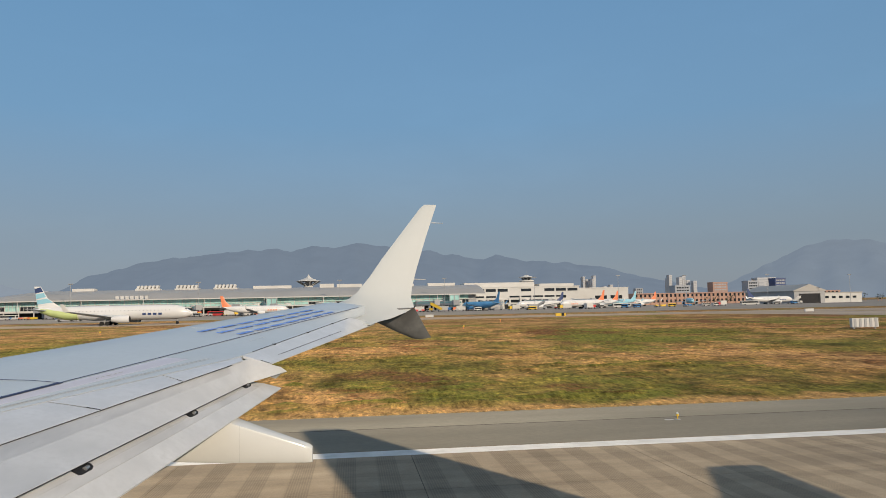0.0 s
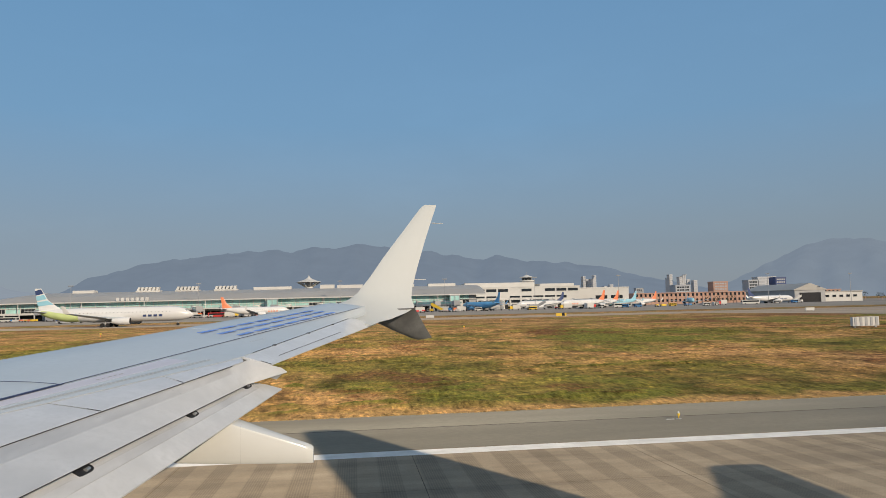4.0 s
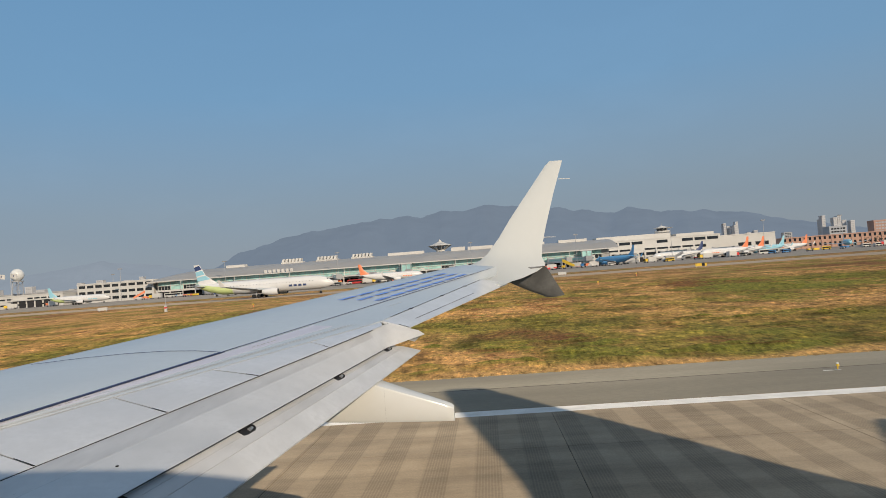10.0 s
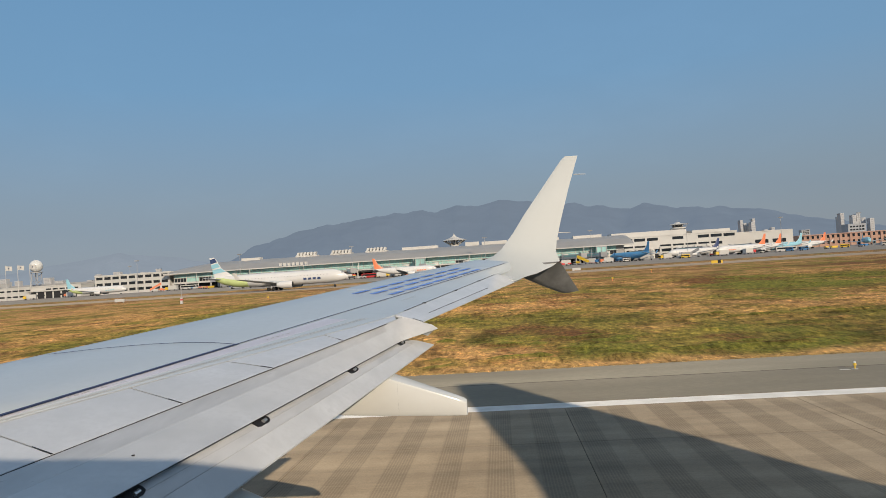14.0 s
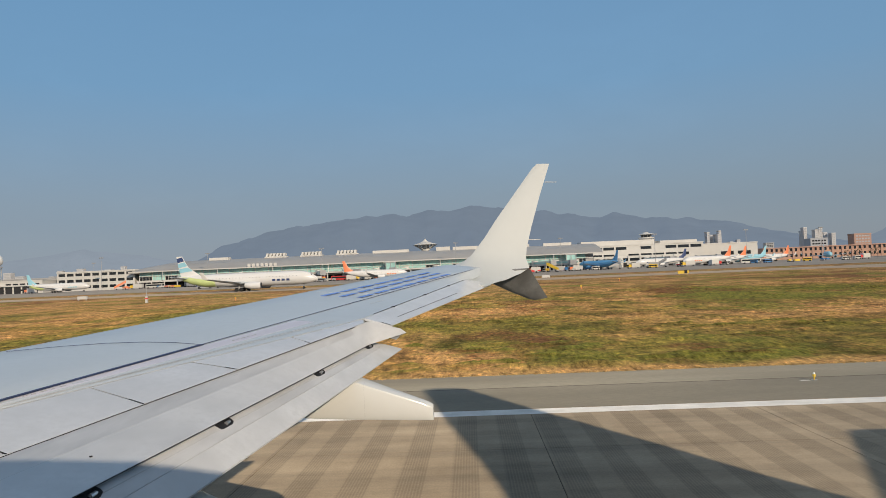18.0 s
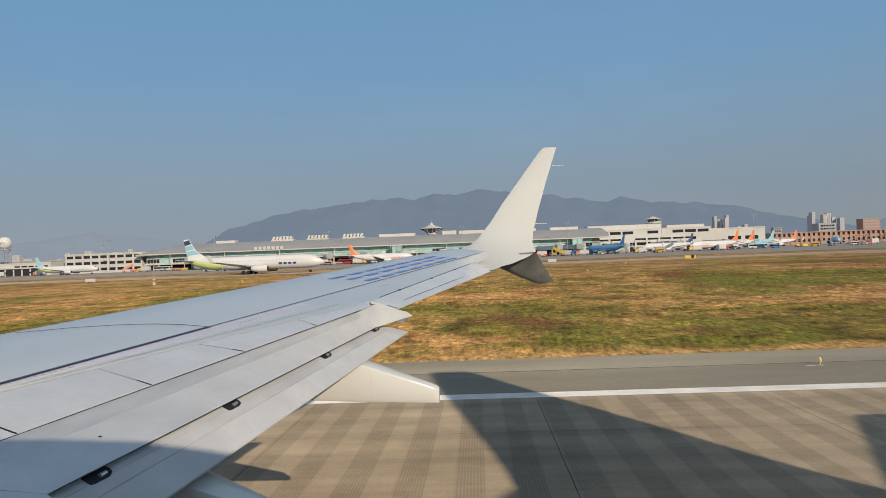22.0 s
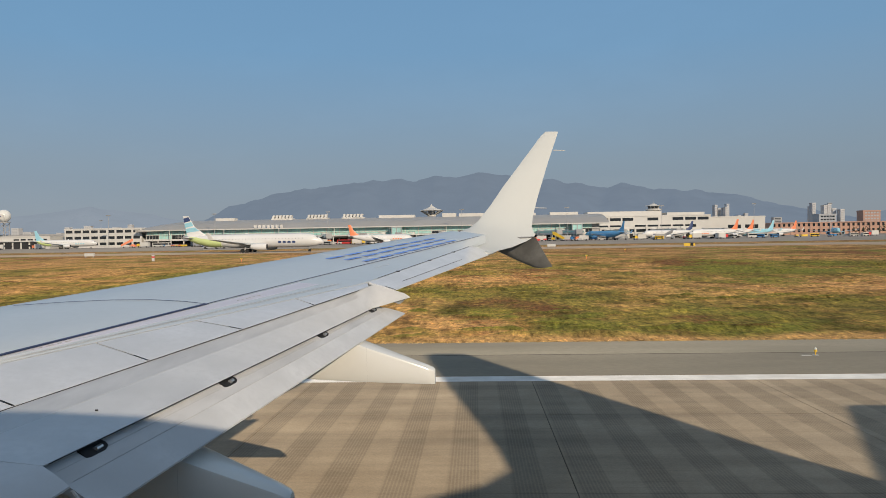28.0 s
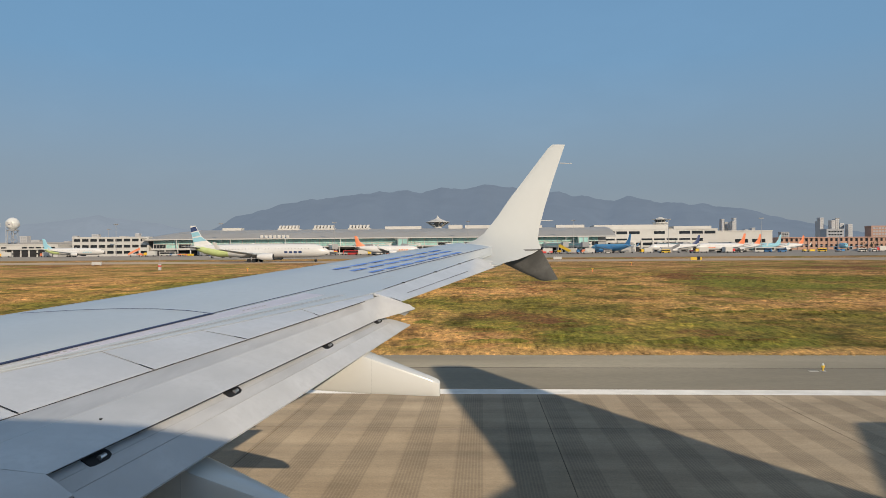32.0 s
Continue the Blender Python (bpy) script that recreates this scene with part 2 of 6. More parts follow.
def runway_concrete():
    m, nt, b = node_set("grooved_runway")
    v = coords(nt, space="Object")
    geo = nt.nodes.new("ShaderNodeNewGeometry")
    mp = nt.nodes.new("ShaderNodeMapping")
    nt.links.new(geo.outputs["Position"], mp.inputs[0])
    pos = mp.outputs[0]
    col = ramp(nt, noise_at(nt, pos, 0.35, 6, 0.62), [(0.3, (0.294, 0.238, 0.170)), (0.7, (0.376, 0.310, 0.225))])
    # bands left by the grooving machine, across the runway
    sep = nt.nodes.new("ShaderNodeSeparateXYZ")
    nt.links.new(pos, sep.inputs[0])
    wave = nt.nodes.new("ShaderNodeMath")
    wave.operation = "SINE"
    mul = nt.nodes.new("ShaderNodeMath")
    mul.operation = "MULTIPLY"
    mul.inputs[1].default_value = 2 * math.pi / 1.04
    nt.links.new(sep.outputs[0], mul.inputs[0])
    nt.links.new(mul.outputs[0], wave.inputs[0])
    band = nt.nodes.new("ShaderNodeMapRange")
    band.interpolation_type = "SMOOTHSTEP"
    band.inputs[1].default_value, band.inputs[2].default_value, band.inputs[3].default_value, band.inputs[4].default_value = -0.12, 0.12, 0.905, 1.05
    nt.links.new(wave.outputs[0], band.inputs[0])
    col = mix(nt, col, band.outputs[0], 1.0, "MULTIPLY")
    # rubber and dirt drawn out along the rolling direction
    mp2 = nt.nodes.new("ShaderNodeMapping")
    mp2.inputs["Scale"].default_value = (0.06, 0.8, 1)
    nt.links.new(geo.outputs["Position"], mp2.inputs[0])
    rub = ramp(nt, noise_at(nt, mp2.outputs[0], 1.2, 5, 0.6), [(0.35, (0.78, 0.78, 0.78)), (0.62, (1.06, 1.05, 1.03))])
    col = mix(nt, col, rub, 1.0, "MULTIPLY")
    # pale scuffs and hairline scratches along the rolling direction
    mp3 = nt.nodes.new("ShaderNodeMapping")
    mp3.inputs["Scale"].default_value = (0.55, 14.0, 1)
    nt.links.new(geo.outputs["Position"], mp3.inputs[0])
    scuff = ramp(nt, noise_at(nt, mp3.outputs[0], 1.0, 5, 0.7), [(0.30, (0.86, 0.86, 0.86)), (0.45, (1.0, 1.0, 1.0)), (0.66, (1.0, 1.0, 1.0)), (0.74, (1.30, 1.28, 1.24))])
    col = mix(nt, col, scuff, 0.8, "MULTIPLY")
    stain = ramp(nt, noise_at(nt, pos, 1.1, 7, 0.7), [(0.34, (0.84, 0.83, 0.82)), (0.55, (1.02, 1.02, 1.02))])
    col = mix(nt, col, stain, 0.7, "MULTIPLY")
    fine = noise_at(nt, pos, 24.0, 4, 0.7)
    col = mix(nt, col, ramp(nt, fine, [(0.3, (0.8, 0.8, 0.8)), (0.7, (1.12, 1.12, 1.12))]), 0.7, "MULTIPLY")
    # the grooves themselves
    groove = nt.nodes.new("ShaderNodeMapRange")
    groove.inputs[1].default_value, groove.inputs[2].default_value, groove.inputs[3].default_value, groove.inputs[4].default_value = -0.25, 0.25, 0.85, 0.05
    nt.links.new(wave.outputs[0], groove.inputs[0])
    gm = nt.nodes.new("ShaderNodeMath")
    gm.operation = "MULTIPLY"
    gm.inputs[1].default_value = 2 * math.pi / 0.058
    nt.links.new(sep.outputs[0], gm.inputs[0])
    gs = nt.nodes.new("ShaderNodeMath")
    gs.operation = "SINE"
    nt.links.new(gm.outputs[0], gs.inputs[0])
    col = mix(nt, col, ramp(nt, gs.outputs[0], [(0.0, (0.85, 0.85, 0.85)), (0.5, (1.02, 1.02, 1.02))]), groove.outputs[0], "MULTIPLY")
    info = nt.nodes.new("ShaderNodeObjectInfo")
    tone = nt.nodes.new("ShaderNodeMapRange")
    tone.inputs[3].default_value, tone.inputs[4].default_value = 0.95, 1.05
    nt.links.new(info.outputs["Random"], tone.inputs[0])
    col = mix(nt, col, tone.outputs[0], 1.0, "MULTIPLY")
    nt.links.new(col, b.inputs["Base Color"])
    b.inputs["Roughness"].default_value = 0.85
    b.inputs["Specular IOR Level"].default_value = 0.25
    bump(nt, fine, 0.35, 0.01, b)
    return m


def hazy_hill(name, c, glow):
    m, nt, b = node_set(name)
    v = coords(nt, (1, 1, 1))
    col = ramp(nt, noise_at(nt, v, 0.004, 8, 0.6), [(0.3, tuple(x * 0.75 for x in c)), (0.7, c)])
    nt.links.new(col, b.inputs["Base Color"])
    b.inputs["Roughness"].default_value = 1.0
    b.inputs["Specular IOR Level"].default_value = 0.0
    # the air's haze is added as a flat blue-grey emission
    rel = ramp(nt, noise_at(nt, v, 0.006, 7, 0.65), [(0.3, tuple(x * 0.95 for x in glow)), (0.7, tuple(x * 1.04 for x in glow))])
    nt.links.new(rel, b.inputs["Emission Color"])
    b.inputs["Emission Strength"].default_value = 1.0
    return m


M_GRASS = grass_ground("dry_grass", 0.66)
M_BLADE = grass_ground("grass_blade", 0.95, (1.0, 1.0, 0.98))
M_RUNWAY = runway_concrete()
M_SHOULDER = painted("shoulder_asphalt", (0.228, 0.205, 0.156), 0.9, 0, 0.3, 0.3, 18, 0.05, stretch=(0.25, 1, 1))
M_SHOULDEROUT = painted("old_shoulder_asphalt", (0.264, 0.238, 0.181), 0.9, 0, 0.3, 0.3, 18, 0.05, stretch=(0.25, 1, 1))
M_TAXI = painted("taxiway_asphalt", (0.307, 0.25, 0.192), 0.9, 0, 0.25, 0.05, 3, 0.0, stretch=(0.3, 1, 1))
M_APRON = painted("apron_concrete", (0.218, 0.2, 0.177), 0.9, 0, 0.3, 0.03, 1.0, 0.0, stretch=(0.3, 1, 1))
M_LINE = painted("worn_white_marking", (0.68, 0.67, 0.64), 0.7, 0, 0.2, 1.5, 25, 0.02)
M_YELLOW = painted("yellow_marking", (0.704, 0.461, 0.077), 0.7, 0, 0.2, 1.5, 25, 0.02)
M_BLACKMARK = painted("black_marking", (0.02, 0.02, 0.022), 0.8, 0, 0.3, 2, 20, 0.02)
M_JOINT = painted("joint_filler", (0.085, 0.072, 0.058), 0.9, 0, 0.3, 2, 20, 0.0)
M_STRIP = painted("pale_lavender_paint", (0.589, 0.582, 0.653), 0.35, 0, 0.08, 1.4, 12, 0.0)
M_WING = painted("wing_grey_paint", (0.527, 0.567, 0.590), 0.27, 0, 0.05, 0.7, 14, 0.0)
M_PANEL = painted("spoiler_grey_paint", (0.589, 0.608, 0.634), 0.24, 0, 0.10, 1.8, 18, 0.0)
M_FLAP = painted("flap_grey_paint", (0.595, 0.602, 0.608), 0.26, 0, 0.13, 2.0, 16, 0.0)
M_FLAPDULL = painted("dull_flap_grey", (0.512, 0.515, 0.518), 0.34, 0, 0.17, 2.2, 9, 0.0, stretch=(1, 0.3, 1))
M_WHITE = painted("gloss_white_paint", (0.717, 0.717, 0.685), 0.2, 0, 0.04, 0.8, 10, 0.0)
M_WINGLET = painted("winglet_cream_paint", (0.55, 0.566, 0.55), 0.55, 0, 0.03, 0.8, 10, 0.0)
M_GRIME = painted("grey_grime", (0.448, 0.448, 0.442), 0.6, 0, 0.2, 3, 20, 0.0)
M_HULL = painted("hull_white_paint", (0.614, 0.602, 0.582), 0.25, 0, 0.04, 0.6, 8, 0.0)
M_JET = painted("airliner_white_paint", (0.74, 0.73, 0.71), 0.25, 0, 0.04, 0.3, 4, 0.0)
M_AZURE = painted("azure_paint", (0.128, 0.384, 0.64), 0.4, 0, 0.08, 0.5, 8, 0.0)
M_SEAM = painted("dark_blue_seam", (0.026, 0.031, 0.09), 0.5, 0, 0.2, 2, 20, 0.0)
M_GAP = painted("dark_gap", (0.012, 0.012, 0.014), 0.7, 0, 0.3, 4, 20, 0.0)
M_METAL = painted("bare_metal", (0.704, 0.704, 0.717), 0.3, 0.9, 0.1, 3, 30, 0.0)
M_BLUEMARK = painted("blue_lettering", (0.166, 0.32, 0.794), 0.4, 0, 0.08, 3, 30, 0.0)
M_RUBBER = painted("black_rubber", (0.02, 0.02, 0.02), 0.8, 0, 0.2, 3, 20, 0.0)
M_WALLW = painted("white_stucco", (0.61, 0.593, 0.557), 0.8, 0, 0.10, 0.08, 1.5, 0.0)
M_GREYROOF = painted("grey_metal_roof", (0.403, 0.378, 0.343), 0.5, 0, 0.10, 0.05, 0.8, 0.0)
M_TEAL = glassy("teal_glass", (0.422, 0.704, 0.653), 0.15)
M_DARKGLASS = glassy("dark_glass", (0.025, 0.03, 0.035))
M_GREY = painted("grey_steel", (0.384, 0.384, 0.384), 0.6, 0, 0.12, 0.3, 4, 0.0)
# near-black stands in for the shade inside bays, doorways and intakes
M_DARK = painted("shaded_opening", (0.03, 0.03, 0.032), 0.9, 0, 0.2, 0.3, 4, 0.0)
M_RED = painted("signal_red", (0.704, 0.058, 0.051), 0.5, 0, 0.12, 0.8, 10, 0.0)
M_ORANGE = painted("orange_paint", (0.819, 0.243, 0.109), 0.4, 0, 0.08, 0.5, 8, 0.0)
M_SKYBLUE = painted("light_blue_paint", (0.307, 0.589, 0.691), 0.4, 0, 0.08, 0.5, 8, 0.0)
M_NAVY = painted("navy_paint", (0.038, 0.064, 0.166), 0.4, 0, 0.08, 0.5, 8, 0.0)
M_LIME = painted("lime_paint", (0.589, 0.678, 0.282), 0.4, 0, 0.08, 0.5, 8, 0.0)
M_BLUE = painted("blue_paint", (0.064, 0.23, 0.486), 0.4, 0, 0.08, 0.5, 8, 0.0)
M_YELLOWP = painted("yellow_vehicle_paint", (0.82, 0.538, 0.051), 0.4, 0, 0.08, 0.5, 8, 0.0)
M_BRICK = painted("orange_brick", (0.50, 0.305, 0.225), 0.9, 0, 0.15, 0.05, 1.0, 0.0)
# distance haze is put into these two colours: bluish, low in contrast
M_CITY = painted("haze_tinted_stucco", (0.53, 0.535, 0.55), 0.85, 0, 0.15, 0.01, 0.3, 0.0)
M_CITYDARK = painted("haze_tinted_grey", (0.397, 0.41, 0.435), 0.7, 0, 0.15, 0.01, 0.3, 0.0)
M_PINK = painted("pinkish_brick", (0.46, 0.295, 0.24), 0.9, 0, 0.15, 0.03, 0.5, 0.0)
M_TREE = painted("dark_foliage", (0.05, 0.065, 0.03), 0.9, 0, 0.4, 0.2, 2, 0.0)
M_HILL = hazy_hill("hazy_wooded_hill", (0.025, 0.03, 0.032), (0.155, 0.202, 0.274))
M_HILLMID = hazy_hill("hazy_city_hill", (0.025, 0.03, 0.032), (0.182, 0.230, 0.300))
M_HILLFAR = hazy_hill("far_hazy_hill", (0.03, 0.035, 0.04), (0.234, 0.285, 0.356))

# rough mineral and grassy surfaces throw light back towards the sun
for m in (M_GRASS, M_BLADE, M_RUNWAY, M_SHOULDER, M_SHOULDEROUT, M_TAXI, M_APRON, M_LINE):
    m.node_tree.nodes["Principled BSDF"].inputs["Diffuse Roughness"].default_value = 1.0

# ---- mesh helpers ----
def box(bm, x0, x1, y0, y1, z0, z1, m=None):
    vs = [bm.verts.new(m @ Vector(p) if m else p) for p in
          ((x0, y0, z0), (x1, y0, z0), (x1, y1, z0), (x0, y1, z0), (x0, y0, z1), (x1, y0, z1), (x1, y1, z1), (x0, y1, z1))]
    for f in ((0, 3, 2, 1), (4, 5, 6, 7), (0, 1, 5, 4), (1, 2, 6, 5), (2, 3, 7, 6), (3, 0, 4, 7)):
        bm.faces.new([vs[i] for i in f])
    return bm


def loft(bm, rings, closed=True, cap=True):
    """Skin over rings of equally many points."""
    vr = [[bm.verts.new(p) for p in ring] for ring in rings]
    n = len(vr[0])
    for a, b in zip(vr, vr[1:]):
        for i in range(n if closed else n - 1):
            j = (i + 1) % n
            bm.faces.new((a[i], a[j], b[j], b[i]))
    if cap and closed:
        bm.faces.new(vr[0][::-1])
        bm.faces.new(vr[-1])
    return bm


def ring(cx, cy, cz, ry, rz, n=16, axis="x", power=2.0):
    out = []
    for i in range(n):
        a = 2 * math.pi * i / n
        c, s = math.cos(a), math.sin(a)
        u = math.copysign(abs(c) ** (2 / power), c) * ry
        w = math.copysign(abs(s) ** (2 / power), s) * rz
        out.append((cx, cy + u, cz + w) if axis == "x" else (cx + u, cy, cz + w) if axis == "y" else (cx + u, cy + w, cz))
    return out


def rod(bm, a, b, r0, r1=None, n=8):
    a, b = Vector(a), Vector(b)
    r1 = r0 if r1 is None else r1
    q = (b - a).to_track_quat("Z", "Y")
    loft(bm, [[p + q @ Vector((r * math.cos(2 * math.pi * i / n), r * math.sin(2 * math.pi * i / n), 0)) for i in range(n)] for p, r in ((a, r0), (b, r1))])
    return bm


def mesh_of(name, bm, material, smooth=False, fix=True):
    if fix:
        bmesh.ops.recalc_face_normals(bm, faces=bm.faces)
    me = bpy.data.meshes.new(name)
    bm.to_mesh(me)
    bm.free()
    me.materials.append(material)
    if smooth:
        me.shade_smooth()
        me.set_sharp_from_angle(angle=radians(38))
    return me


def part(name, bm, material, parent=None, label="", smooth=False, bevel=0.0):
    if bevel:
        bmesh.ops.bevel(bm, geom=bm.edges[:], offset=bevel, segments=2, affect="EDGES", clamp_overlap=True)
    ob = new(name, mesh_of(name, bm, material, smooth))
    ob.parent = parent
    if label:
        ob["label"] = label
    return ob


def empty(name, label, category, group="", kind="", at=(0, 0, 0)):
    ob = new(name)
    ob.location = at
    ob.empty_display_size = 0.2
    return tagged(ob, label, category, group, kind)


def B():
    return bmesh.new()

# ---- ground, runway, hills ----
CY = -0.2                      # the runway's and the aircraft's centreline


def crown(y):
    return 0.03 + 0.30 * max(0.0, 1 - abs(y - CY) / 22.5)


bm = B()
gx = [-4900, -2500, -1200, -600, -300, -150, -75, 0, 75, 150, 300, 600, 1200, 2500, 4900]
gy = [-4900, -2000, -800, -300, -100, 0, 29, 60, 120, 200, 350, 700, 1500, 3000, 4900]
grid = [[bm.verts.new((x, y, 0)) for x in gx] for y in gy]
for a, b in zip(grid, grid[1:]):
    for i in range(len(gx) - 1):
        bm.faces.new((a[i], a[i + 1], b[i + 1], b[i]))
tagged(part("ground", bm, M_GRASS), "dry yellow and green airfield grass with mown streaks", "grass", kind="structure")


def strip(name, y0, y1, z, material, label, x0=-1500, x1=1500, thick=0.25):
    ob = part(name, box(B(), x0, x1, y0, y1, z - thick, z), material)
    return tagged(ob, label, name.replace("_", " "), kind="structure")


strip("shoulder", 22.02, 25.57, 0.04, M_SHOULDER, "dark grey asphalt runway shoulder")
strip("shoulder_outer_lane", 25.59, 28.42, 0.0405, M_SHOULDEROUT, "paler old asphalt lane along the grass")
strip("shoulder_seam", 25.55, 25.59, 0.044, M_JOINT, "thin dark seam along the asphalt shoulder", -400, 400, 0.02)
strip("shoulder_far_side", -30.0, CY - 22.5, 0.022, M_SHOULDER, "dark grey asphalt runway shoulder")
strip("taxiway", 205, 236, 0.06, M_TAXI, "worn grey-brown parallel taxiway")
strip("apron", 285, 900, 0.05, M_APRON, "grey concrete apron before the terminals")

# the runway bed, then its slabs with open joints
bm = B()
for s in (-1, 1):
    vs = [bm.verts.new(p) for p in ((-1500, CY + s * 22.5, 0.0), (1500, CY + s * 22.5, 0.0), (1500, CY, 0.30), (-1500, CY, 0.30))]
    bm.faces.new(vs if s < 0 else vs[::-1])
runway = tagged(part("runway", bm, M_JOINT), "grooved grey-brown concrete runway with slab joints", "runway", kind="structure")
SX, SY = 6.1, 5.0
slab_mesh = {}
for j in range(-5, 4):
    y0, y1 = CY + 22.5 + (j - 4) * SY + SY, CY + 22.5 + (j - 3) * SY
    y0 = y1 - SY
    bm = B()
    g = 0.008
    pts = [(g, y0 + g), (SX - g, y0 + g), (SX - g, y1 - g), (g, y1 - g)]
    top = [bm.verts.new((x, y, crown(y))) for x, y in pts]
    low = [bm.verts.new((x, y, crown(y) - 0.02)) for x, y in pts]
    bm.faces.new(top)
    for i in range(4):
        k = (i + 1) % 4
        bm.faces.new((top[i], low[i], low[k], top[k]))
    slab_mesh[j] = mesh_of("slab", bm, M_RUNWAY)
bm = B()
for j in range(-5, 4):
    for i in range(-74, 74):
        if -12 <= i < 17:
            ob = new("slab", slab_mesh[j])
            ob.location = (i * SX + 1.5, 0, 0)
            ob.parent = runway
        else:
            y1 = CY + 22.5 + (j - 3) * SY
            y0 = y1 - SY
            xa, xb = i * SX + 1.508, (i + 1) * SX + 1.492
            bm.faces.new([bm.verts.new(p) for p in ((xa, y0, crown(y0)), (xb, y0, crown(y0)), (xb, y1, crown(y1)), (xa, y1, crown(y1)))])
tagged(part("far_slabs", bm, M_RUNWAY, runway), kind="stuff")


def mark(name, x0, x1, y0, y1, material, parent=None, label="", lift=0.004):
    bm = B()
    pts = [(x0, y0), (x1, y0), (x1, y1), (x0, y1)]
    top = [bm.verts.new((x, y, crown(y) + lift)) for x, y in pts]
    low = [bm.verts.new((x, y, crown(y) - 0.01)) for x, y in pts]
    bm.faces.new(top)
    for i in range(4):
        k = (i + 1) % 4
        bm.faces.new((top[i], low[i], low[k], top[k]))
    return part(name, bm, material, parent, label)


tagged(mark("edge_line", -900, 900, 21.2, 21.93, M_LINE), "white painted runway edge line", "runway marking", kind="structure")
# touchdown bars behind and ahead of the aircraft: white bars on black borders
def touchdown_block(x0, x1, y0, y1, label):
    blk = tagged(mark("touchdown_block", x0 - 0.4, x1 + 0.4, y0 - 0.3, y1 + 0.3, M_BLACKMARK, lift=0.004), label, "runway marking", "touchdown bars")
    mark("bar", x0, x1, y0, y1, M_LINE, blk, "worn white paint", lift=0.008)


for x0 in (22, -118, -352):
    for y0, y1 in ((16.3, 18.8), (12.6, 15.1), (8.9, 11.4)):
        touchdown_block(x0, x0 + 22, y0, y1, "white touchdown bar with a black border on the runway")
touchdown_block(-246, -200, 8.9, 16.6, "broad white aiming point block with a black border")

# hills: a long hazy ridge and fainter ones behind
def ridge(name, dist, tops, material, label, deep, seed):
    """tops: azimuth and elevation of the skyline, degrees; the slope runs down towards the viewer."""
    bm = B()
    azs = np.arange(tops[0][0], tops[-1][0] + 0.01, 0.25)
    rows = []
    for k in range(9):
        f = k / 8
        r = []
        for a in azs:
            e = np.interp(a, [p[0] for p in tops], [p[1] for p in tops])
            d = dist - deep * (1 - f) + 160 * noise.noise(Vector((a * 0.35, f * 2.2, seed)))
            h = dist * math.tan(radians(e)) * f ** 0.8
            h *= 1 + 0.28 * (1 - f) * noise.noise(Vector((a * 0.45, f * 1.5, seed + 7))) * 2
            h += (16 * noise.noise(Vector((a * 0.9, f * 3, seed + 3))) + 5 * noise.noise(Vector((a * 2.6, f * 5, seed + 5)))) * min(1, h / 120)
            r.append(bm.verts.new((d * math.sin(radians(a)), d * math.cos(radians(a)), max(h, -2) if f else -3)))
        rows.append(r)
    for p, q in zip(rows, rows[1:]):
        for i in range(len(azs) - 1):
            bm.faces.new((p[i], p[i + 1], q[i + 1], q[i]))
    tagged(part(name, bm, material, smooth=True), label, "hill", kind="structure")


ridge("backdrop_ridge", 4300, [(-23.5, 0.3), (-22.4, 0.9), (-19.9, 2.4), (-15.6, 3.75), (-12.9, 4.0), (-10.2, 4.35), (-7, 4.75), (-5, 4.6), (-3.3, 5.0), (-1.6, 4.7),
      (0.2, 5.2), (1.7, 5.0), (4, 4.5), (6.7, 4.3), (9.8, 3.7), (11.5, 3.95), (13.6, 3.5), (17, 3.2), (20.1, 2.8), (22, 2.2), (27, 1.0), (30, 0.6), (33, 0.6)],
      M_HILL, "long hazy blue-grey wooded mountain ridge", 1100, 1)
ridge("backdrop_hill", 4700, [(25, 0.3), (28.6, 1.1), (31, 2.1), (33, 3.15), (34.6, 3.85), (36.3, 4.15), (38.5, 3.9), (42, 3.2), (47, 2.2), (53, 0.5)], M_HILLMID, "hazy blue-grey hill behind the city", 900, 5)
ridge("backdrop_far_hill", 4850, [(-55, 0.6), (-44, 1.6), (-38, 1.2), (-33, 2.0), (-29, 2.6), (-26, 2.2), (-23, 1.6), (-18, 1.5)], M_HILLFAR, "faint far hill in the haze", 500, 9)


# exits from the runway, with their yellow lead-off lines
def exit_way(x0, x1, label):
    bm = B()
    n = 14
    left, right = [], []
    for k in range(n + 1):
        f = k / n
        y = 28.3 + (205 - 28.3) * f
        flare = 30 * (1 - f) ** 4 + 16 * f ** 5
        left.append(bm.verts.new((x0 - flare, y, 0.026)))
        right.append(bm.verts.new((x1 + flare, y, 0.026)))
    for i in range(n):
        bm.faces.new((left[i], right[i], right[i + 1], left[i + 1]))
    tagged(part("exit_taxiway", bm, M_TAXI), label, "taxiway", kind="structure")
    for s in (-1, 1):
        pts = []
        c = (x0 + x1) / 2
        for k in range(17):
            a = math.pi / 2 * k / 16
            pts.append(Vector((c + s * 42 * (1 - math.sin(a)), 64 - 42 * math.cos(a), 0.034)))
        pts.append(Vector((c, 205, 0.066)))
        bm = B()
        loft(bm, [[p + Vector((-0.2, 0, 0)), p + Vector((0.2, 0.2, 0)), p + Vector((0.2, 0.2, -0.02)), p + Vector((-0.2, 0, -0.02))] for p in pts])
        tagged(part("lead_off_line", bm, M_YELLOW), "yellow taxiway lead-off line", "taxiway marking", kind="structure")


exit_way(118, 182, "wide paved runway exit with yellow lines")
exit_way(-540, -508, "paved runway exit with yellow lines")

# ---- the airliner that the camera rides in ----
plane = empty("airliner", "white twin-jet airliner with grey wings rolling on the runway", "airplane", at=(0, CY, 0.33))
PO = Vector((0, -CY, -0.33))


